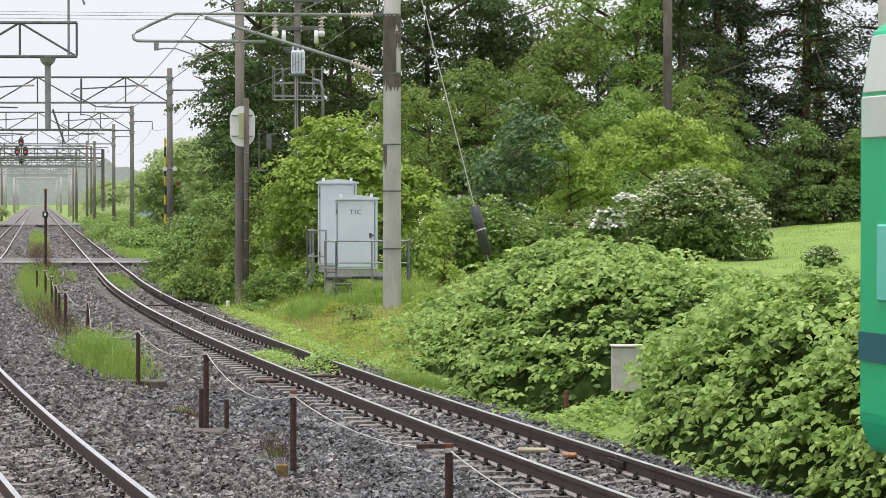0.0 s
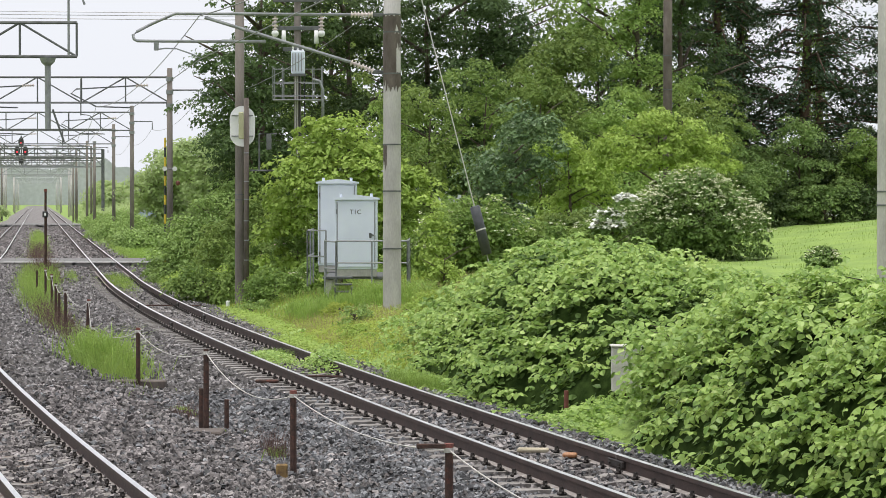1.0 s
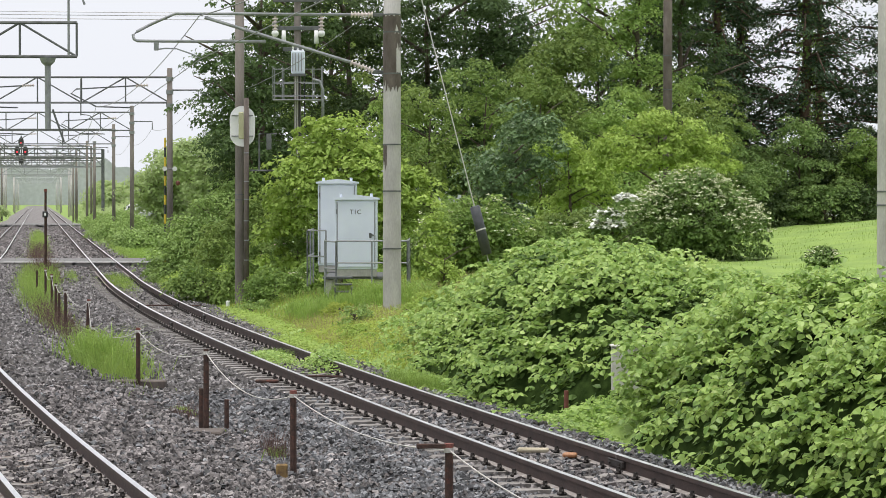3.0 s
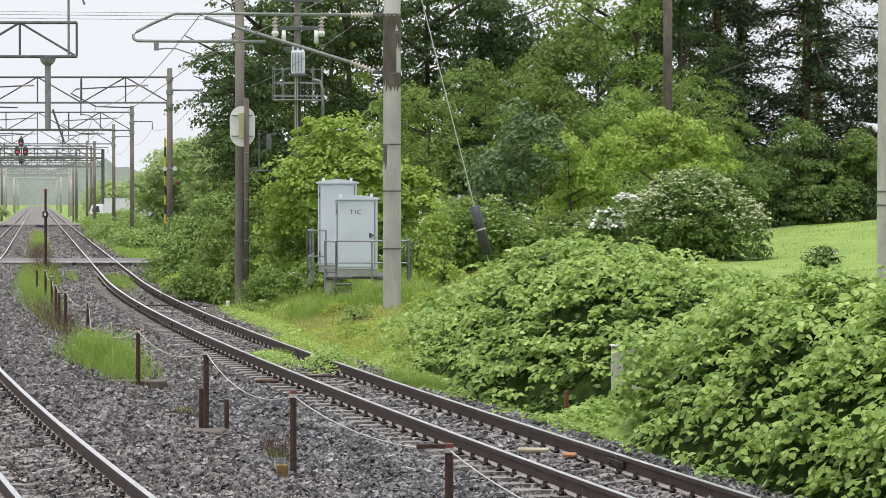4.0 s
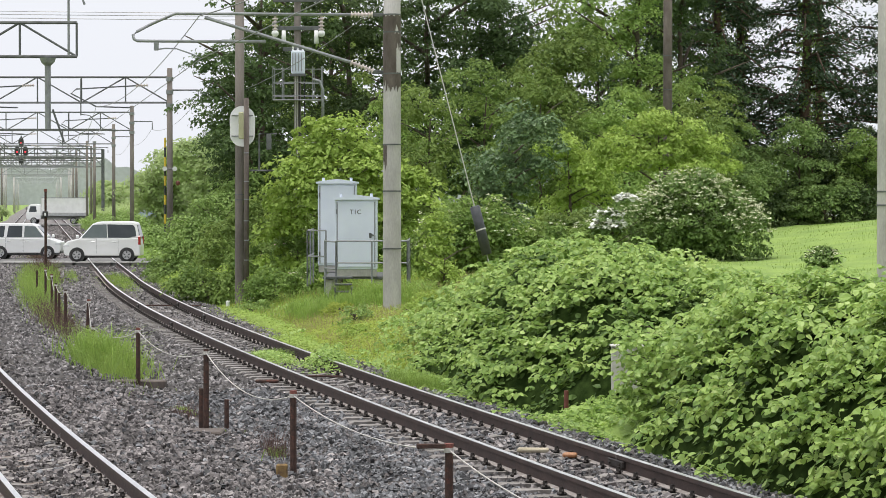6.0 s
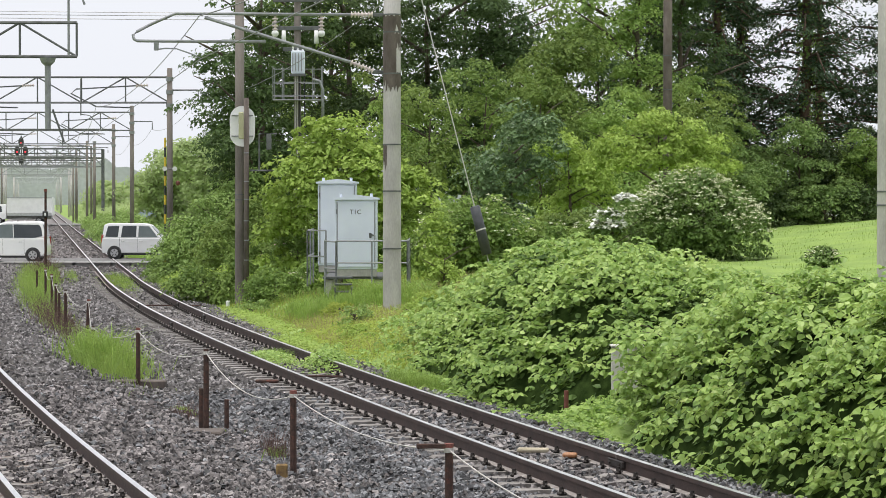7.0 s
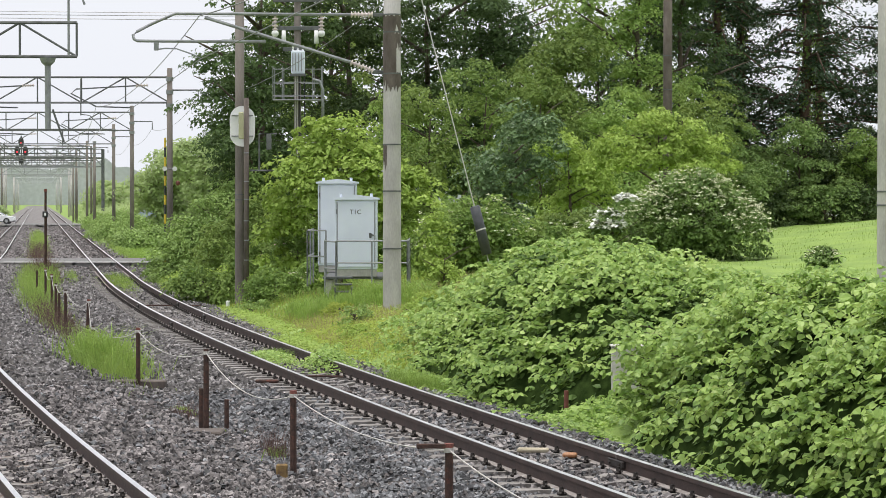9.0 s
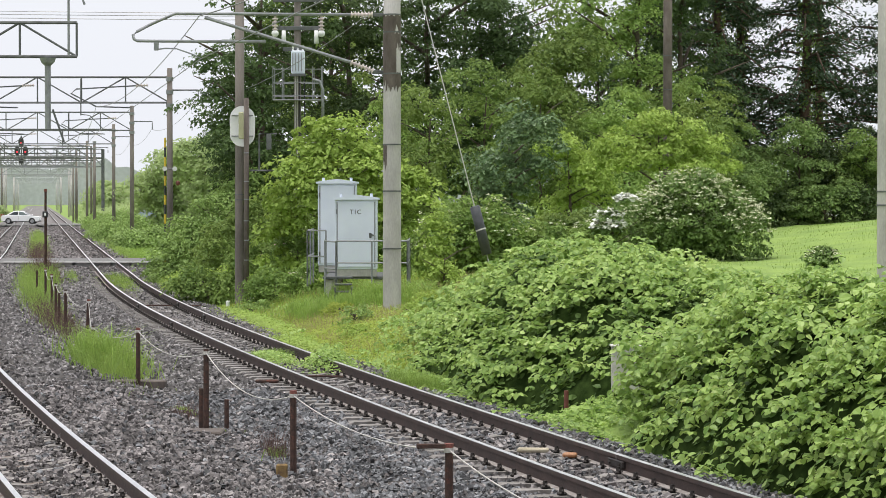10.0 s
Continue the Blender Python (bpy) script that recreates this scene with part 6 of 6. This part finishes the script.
def motor_car(name, label, low, up, w, tumble, panes, front_pane, rear_pane, wheels, r, paint="carwhite", seams=()):
    """A car facing +x, its middle at the origin, standing on z = 0."""
    t = thing(name, label, "car")
    part("body", body_shape(low, up, w, tumble), M[paint], t, smooth=False)
    belt, top = min(z for _, z in up), max(z for _, z in up)
    for k, o in enumerate(panes):
        for sgn in (-1, 1):
            part("side_window", side_pane(o, w, tumble, belt, top, sgn), M["clearglass" if k == 0 else "glass"], t)
    for nm, (x0, z0, x1, z1) in (("windscreen", front_pane), ("rear_window", rear_pane)):
        out = 0.012 if nm == "windscreen" else -0.012
        wa, wb = w / 2 - 0.09, w / 2 - 0.09 - tumble
        s = Shape()
        s.add([(x0 + out, -wa, z0), (x0 + out, wa, z0), (x1 + out, wb, z1), (x1 + out, -wb, z1), (x0 - out * 2, -wa, z0), (x0 - out * 2, wa, z0), (x1 - out * 2, wb, z1), (x1 - out * 2, -wb, z1)],
              [(0, 1, 2, 3), (7, 6, 5, 4), (0, 4, 5, 1), (1, 5, 6, 2), (2, 6, 7, 3), (3, 7, 4, 0)])
        part(nm, s, M["glass"], t)
    for x in wheels:
        for sgn in (-1, 1):
            part("wheel_arch", Shape().tube([(x, sgn * (w / 2 - 0.1), r), (x, sgn * (w / 2 + 0.003), r)], r * 1.17, 20), M["black"], t)
            wheel(t, x, sgn * (w / 2 - 0.085), r, 0.19, 0)
    fx, bx = max(x for x, _ in low), min(x for x, _ in low)
    for sgn in (-1, 1):
        part("headlight", Shape().box((fx - 0.30, sgn * (w / 2 - 0.16) - 0.17, 0.62), (fx + 0.004, sgn * (w / 2 - 0.16) + 0.165, 0.80), 0.05), M["lens"], t, "clear headlight")
        part("tail_light", Shape().box((bx - 0.006, sgn * (w / 2 - 0.08) - 0.06, 0.72), (bx + 0.12, sgn * (w / 2 - 0.08) + 0.085, 1.12), 0.03), M["redlens"], t, "red tail light")
        part("door_mirror", Shape().box((up[0][0] - 0.02, sgn * (w / 2 + 0.09) - 0.08, belt + 0.02), (up[0][0] + 0.1, sgn * (w / 2 + 0.09) + 0.08, belt + 0.17), 0.03), M[paint], t)
        for x in seams:
            part("door_seam", Shape().box((x - 0.006, sgn * w / 2 - 0.004, 0.34), (x + 0.006, sgn * w / 2 + 0.004, belt + 0.01)), M["cabinet_trim"], t)
            part("door_handle", Shape().box((x + 0.08, sgn * (w / 2 + 0.012) - 0.014, belt - 0.15), (x + 0.24, sgn * (w / 2 + 0.012) + 0.014, belt - 0.115), 0.01), M["rim"], t)
    part("bumper", Shape().box((fx - 0.2, -w / 2 + 0.08, 0.24), (fx + 0.012, w / 2 - 0.08, 0.36), 0.04), M["black"], t, "dark lower grille")
    part("number_plate", Shape().box((fx + 0.006, -0.165, 0.38), (fx + 0.03, 0.165, 0.54)), M["white"], t)
    part("underbody", Shape().box((bx + 0.3, -w / 2 + 0.1, 0.17), (fx - 0.3, w / 2 - 0.1, 0.32)), M["black"], t)
    return t


VAN_LOW = [(-1.68, 0.26), (1.62, 0.26), (1.69, 0.40), (1.68, 0.74), (1.52, 0.90), (0.98, 1.02), (-1.66, 1.04), (-1.70, 0.7)]
VAN_UP = [(1.02, 1.0), (0.42, 1.66), (0.15, 1.76), (-1.30, 1.77), (-1.52, 1.70), (-1.66, 1.02)]
van_a = motor_car("kei_van", "white tall compact van with dark side glass", VAN_LOW, VAN_UP, 1.475, 0.13,
                  [[(0.90, 1.05), (0.42, 1.60), (0.30, 1.63), (-0.20, 1.64), (-0.24, 1.05)], [(-0.27, 1.05), (-0.23, 1.64), (-1.36, 1.62), (-1.46, 1.5), (-1.52, 1.12), (-1.2, 1.05)]],
                  (1.0, 1.04, 0.45, 1.63), (-1.665, 1.1, -1.54, 1.62), (1.10, -1.10), 0.29, seams=(0.22, -0.72))
van_b = motor_car("kei_van", "white upright compact wagon with five doors", [(-1.68, 0.26), (1.62, 0.26), (1.69, 0.42), (1.66, 0.78), (1.10, 0.96), (-1.66, 0.98), (-1.70, 0.7)],
                  [(1.10, 0.94), (0.55, 1.56), (0.30, 1.63), (-1.40, 1.64), (-1.58, 1.56), (-1.67, 0.96)], 1.475, 0.12,
                  [[(0.90, 1.0), (0.50, 1.50), (0.02, 1.52), (0.0, 1.0)], [(-0.10, 1.0), (-0.08, 1.52), (-0.72, 1.52), (-0.80, 1.0)], [(-0.94, 1.0), (-0.88, 1.52), (-1.40, 1.50), (-1.52, 1.02)]],
                  (1.08, 1.0, 0.58, 1.52), (-1.675, 1.04, -1.60, 1.5), (1.08, -1.10), 0.28, seams=(-0.04, -0.86))
sedan = motor_car("sedan_car", "white four-door saloon car", [(-2.15, 0.28), (2.1, 0.26), (2.2, 0.42), (2.16, 0.66), (1.95, 0.80), (1.05, 0.94), (-1.45, 0.98), (-2.1, 0.95), (-2.2, 0.7)],
                  [(1.1, 0.92), (0.35, 1.40), (-0.1, 1.46), (-0.75, 1.43), (-1.6, 0.96)], 1.72, 0.2,
                  [[(0.9, 0.98), (0.34, 1.34), (-0.12, 1.39), (-0.12, 0.98)], [(-0.2, 0.98), (-0.2, 1.39), (-0.7, 1.36), (-1.25, 1.02)]],
                  (1.08, 0.96, 0.4, 1.36), (-1.58, 1.0, -0.8, 1.38), (1.36, -1.32), 0.31, seams=(-0.16, -1.2))
waiting = motor_car("sedan_car", "silver-blue car standing half hidden behind weeds", [(-2.15, 0.28), (2.1, 0.26), (2.2, 0.42), (2.16, 0.66), (1.95, 0.80), (1.05, 0.94), (-1.45, 0.98), (-2.1, 0.95), (-2.2, 0.7)],
                    [(1.1, 0.92), (0.35, 1.40), (-0.1, 1.46), (-0.75, 1.43), (-1.6, 0.96)], 1.72, 0.2,
                    [[(0.9, 0.98), (0.34, 1.34), (-0.12, 1.39), (-0.12, 0.98)], [(-0.2, 0.98), (-0.2, 1.39), (-0.7, 1.36), (-1.25, 1.02)]],
                    (1.08, 0.96, 0.4, 1.36), (-1.58, 1.0, -0.8, 1.38), (1.36, -1.32), 0.31, "blueglass", seams=(-0.16,))
waiting.matrix_basis = pose(-34.2, 318, 0.45, 0, 0, 180)


def box_truck():
    t = thing("box_truck", "white cab-over box truck with a long cargo body", "truck")
    bm = body_shape([(1.75, 0.55), (3.32, 0.45), (3.40, 0.7), (3.38, 1.25), (3.35, 1.35), (1.75, 1.35)], [(3.36, 1.33), (3.12, 2.1), (2.85, 2.24), (1.80, 2.24), (1.76, 1.33)], 1.9, 0.1)
    part("cab", bm, M["carwhite"], t)
    for sgn in (-1, 1):
        part("side_window", side_pane([(3.08, 1.36), (2.96, 2.0), (2.3, 2.02), (2.2, 1.36)], 1.9, 0.1, 1.33, 2.24, sgn), M["glass"], t)
        part("headlight", Shape().box((3.28, sgn * 0.72 - 0.16, 0.72), (3.412, sgn * 0.72 + 0.16, 0.9), 0.03), M["lens"], t)
        part("door_mirror", Shape().box((3.3, sgn * 1.15 - 0.08, 1.55), (3.4, sgn * 1.15 + 0.08, 1.9), 0.03), M["black"], t)
        part("side_guard", Shape().box((-1.1, sgn * 0.98 - 0.02, 0.5), (1.1, sgn * 0.98 + 0.02, 0.72), 0.01), M["undercar"], t)
    s = Shape().add([(3.40, -0.85, 1.4), (3.40, 0.85, 1.4), (3.15, 0.78, 2.1), (3.15, -0.78, 2.1), (3.36, -0.85, 1.4), (3.36, 0.85, 1.4), (3.1, 0.78, 2.1), (3.1, -0.78, 2.1)],
                    [(0, 1, 2, 3), (7, 6, 5, 4), (0, 4, 5, 1), (1, 5, 6, 2), (2, 6, 7, 3), (3, 7, 4, 0)])
    part("windscreen", s, M["glass"], t)
    box = part("cargo_box", Shape().box((-3.4, -1.05, 0.92), (1.68, 1.05, 2.98), 0.05), M["white"], t)
    for sgn in (-1, 1):
        for z in (0.95, 2.93):
            part("edge_rail", Shape().box((-3.38, sgn * 1.055 - 0.01, z - 0.03), (1.66, sgn * 1.055 + 0.01, z + 0.05)), M["steel"], box)
    for sgn in (-1, 1):
        part("skirt", Shape().box((-3.36, sgn * 1.06 - 0.012, 0.93), (1.64, sgn * 1.06 + 0.012, 1.28), 0.004), M["rim"], box, "grey lower panel")
    part("chassis", Shape().box((-3.2, -0.45, 0.55), (2.0, 0.45, 0.92), 0.02), M["undercar"], t)
    for x in (2.55, -1.9):
        for sgn in (-1, 1):
            wheel(t, x, sgn * 0.86, 0.38, 0.24, 0)
    return t


truck = box_truck()


def railcar():
    """Last carriage of the leaving train; its end at the origin, the rest along -y."""
    t = thing("train_carriage", "green and pale railway carriage leaving the view", "train")
    outline = [(-1.40, 1.12), (1.40, 1.12), (1.475, 1.32), (1.475, 3.3), (1.40, 3.75), (0.9, 4.05), (-0.9, 4.05), (-1.40, 3.75), (-1.475, 3.3), (-1.475, 1.32)]
    bm = bmesh.new()
    a_ = [bm.verts.new((x, -20.0, z)) for x, z in outline]
    b_ = [bm.verts.new((x, 0.0, z)) for x, z in outline]
    bm.faces.new(a_)
    bm.faces.new(b_[::-1])
    for k in range(10):
        bm.faces.new((a_[k], b_[k], b_[(k + 1) % 10], a_[(k + 1) % 10]))
    bmesh.ops.recalc_face_normals(bm, faces=bm.faces)
    bmesh.ops.bevel(bm, geom=list(bm.edges), offset=0.06, segments=2, affect="EDGES", profile=0.5)
    part("body", bm, M["traingreen"], t)
    for sgn in (-1, 1):
        part("stripe", Shape().box((sgn * 1.476 - 0.012, -19.9, 1.70), (sgn * 1.476 + 0.012, -0.06, 1.88)), M["trainblue"], t, "dark blue-green stripe")
        part("upper_panel", Shape().box((sgn * 1.47 - 0.02, -19.9, 3.08), (sgn * 1.47 + 0.018, -0.1, 3.34), 0.008), M["trainpale"], t, "pale grey panel below the roof")
        up_ = Matrix.Translation((sgn * 1.44, 0, 3.54)) @ Euler((0, sgn * radians(-9.5), 0)).to_matrix().to_4x4()
        part("cornice", Shape().box((-0.012, -19.9, -0.18), (0.012, -0.1, 0.18), 0.005, up_), M["trainpale"], t, "pale grey cornice panel")
        for k in range(7):
            part("window", Shape().box((sgn * 1.476 - 0.02, -1.9 - 2.6 * k, 2.08), (sgn * 1.476 + 0.012, -0.36 - 2.6 * k, 2.55), 0.01), M["trainglass"], t, "cyan carriage window")
    part("end_door", Shape().box((-0.4, -0.02, 1.15), (0.4, 0.03, 3.0), 0.02), M["trainpale"], t)
    part("underframe", Shape().box((-1.25, -19.6, 0.45), (1.25, -0.25, 1.12), 0.05), M["undercar"], t)
    for y in (-3.0, -17.0):
        for dy in (-1.05, 1.05):
            for sgn in (-1, 1):
                part("wheel", Shape().tube([(sgn * 0.50, y + dy, 0.43), (sgn * 0.63, y + dy, 0.43)], 0.43, 20), M["undercar"], t)
    return t


train = railcar()

# roads of the two level crossings, with deck panels between the rails
for nm, d0, d1 in (("near", 119.2, 128.5), ("far", 303.0, 317.0)):
    uu = np.concatenate([[-60], np.arange(-20, 12, 1.0), [60]])
    v, f = strip_grid(uu, [d0, (d0 + d1) / 2, d1], lambda u, d: -0.03 + 0 * u, mid_x)
    road = part_np("road", v, f, M["asphalt"])
    tagged(road, "grey asphalt road over the level crossing", "road", kind="structure")
    for k, u0 in enumerate((-8.0, -6.3, -4.55, -2.9, -1.25, -0.45, 0.35, 1.15)):
        ob = part("deck_panel", Shape().box((0, -0.45, -0.22), (0.74 if k > 3 else 1.5, 0.75, -0.012), 0.02), M["panel"], road, "pale concrete crossing panel")
        ob.location = (float(mid_x(d0)) + u0, d0 + 0.6, 0)


# ---------------- motion ----------------
def motions():
    y = 121.3
    walk(van_a, [(t, pose(x * y / 120, y, -0.02, 0, 0, 180)) for t, x in
                 ((0, 1.0), (3.0, -5.0), (4.8, -11.05), (5.0, -11.87), (5.5, -13.12), (5.7, -13.8), (6.8, -18.0), (7.0, -18.95), (7.2, -19.85), (7.4, -20.9), (8.0, -24.0), (10.0, -35.0))])
    walk(van_b, [(t, pose(x, 127.0, -0.02, 0, 0, 0)) for t, x in
                 ((0, -43.0), (5.5, -21.6), (5.7, -20.7), (6.8, -15.2), (7.0, -14.05), (7.2, -12.9), (7.4, -11.7), (8.0, -8.4), (10.0, 3.0))])
    walk(truck, [(t, pose(x, 308.0, -0.02, 0, 0, 180)) for t, x in
                 ((0, -20.0), (2.0, -28.5), (3.8, -35.46), (4.3, -37.43), (4.6, -38.44), (4.8, -39.08), (5.0, -39.77), (5.2, -40.41), (5.5, -41.04), (5.7, -42.00), (6.8, -46.25), (7.2, -48.16), (7.6, -49.81), (8.0, -51.65), (8.3, -52.92), (10.0, -62.0))])
    walk(sedan, [(t, pose(x, 313.0, -0.02, 0, 0, 0)) for t, x in
                 ((0, -82.0), (6.0, -62.0), (8.6, -52.01), (8.8, -51.49), (9.0, -51.10), (9.3, -50.20), (9.6, -49.36), (10.0, -48.20))])
    rows = []
    for k in range(11):
        d = 17.5 - 22.0 * k
        if k == 0:
            x, tn = float(mid_x(d)), math.degrees(math.atan(0.148 + 0.00124 * (95 - d)))
            x0, sl = x, 0.148 + 0.00124 * (95 - d)
        rows.append((k * 1.0, pose(x0 + sl * 22.0 * k, d, 0, 0, 0, tn)))
    walk(train, rows)
    for ob, x, d, z, k in SPRAYS:
        sway = 0.03 * math.sin(k)
        walk(ob, [(t, pose(x + dx, d, z + dz, 0, 4 * dx, 60 * dx)) for t, dx, dz in
                  ((0, 0.46 + sway, -0.06), (0.4, 0.42 + sway, -0.05), (0.8, 0.29 + sway, 0.02), (1.2, 0.22, 0.0), (1.8, 0.18 + sway, 0.02), (2.5, 0.16, 0.0), (4.5, 0.16 + sway, 0.0), (7.0, 0.15, 0.01), (10.0, 0.14 + sway, 0.0))])

    for ob, x, d, z, k in SWAYING:
        rows = []
        for j in range(26):
            t = 0.4 * j
            a = 0.035 + 0.30 * math.exp(-t / 0.75)
            w = a * (0.55 + 0.45 * math.sin(5.1 * t + 1.9 * k))
            rows.append((t, pose(x + 0.55 * w, d + 0.1 * a * math.sin(4.3 * t + k), z - 0.12 * w, 14 * a * math.sin(6 * t + k), 30 * w, 25 * w)))
        walk(ob, rows)


motions()
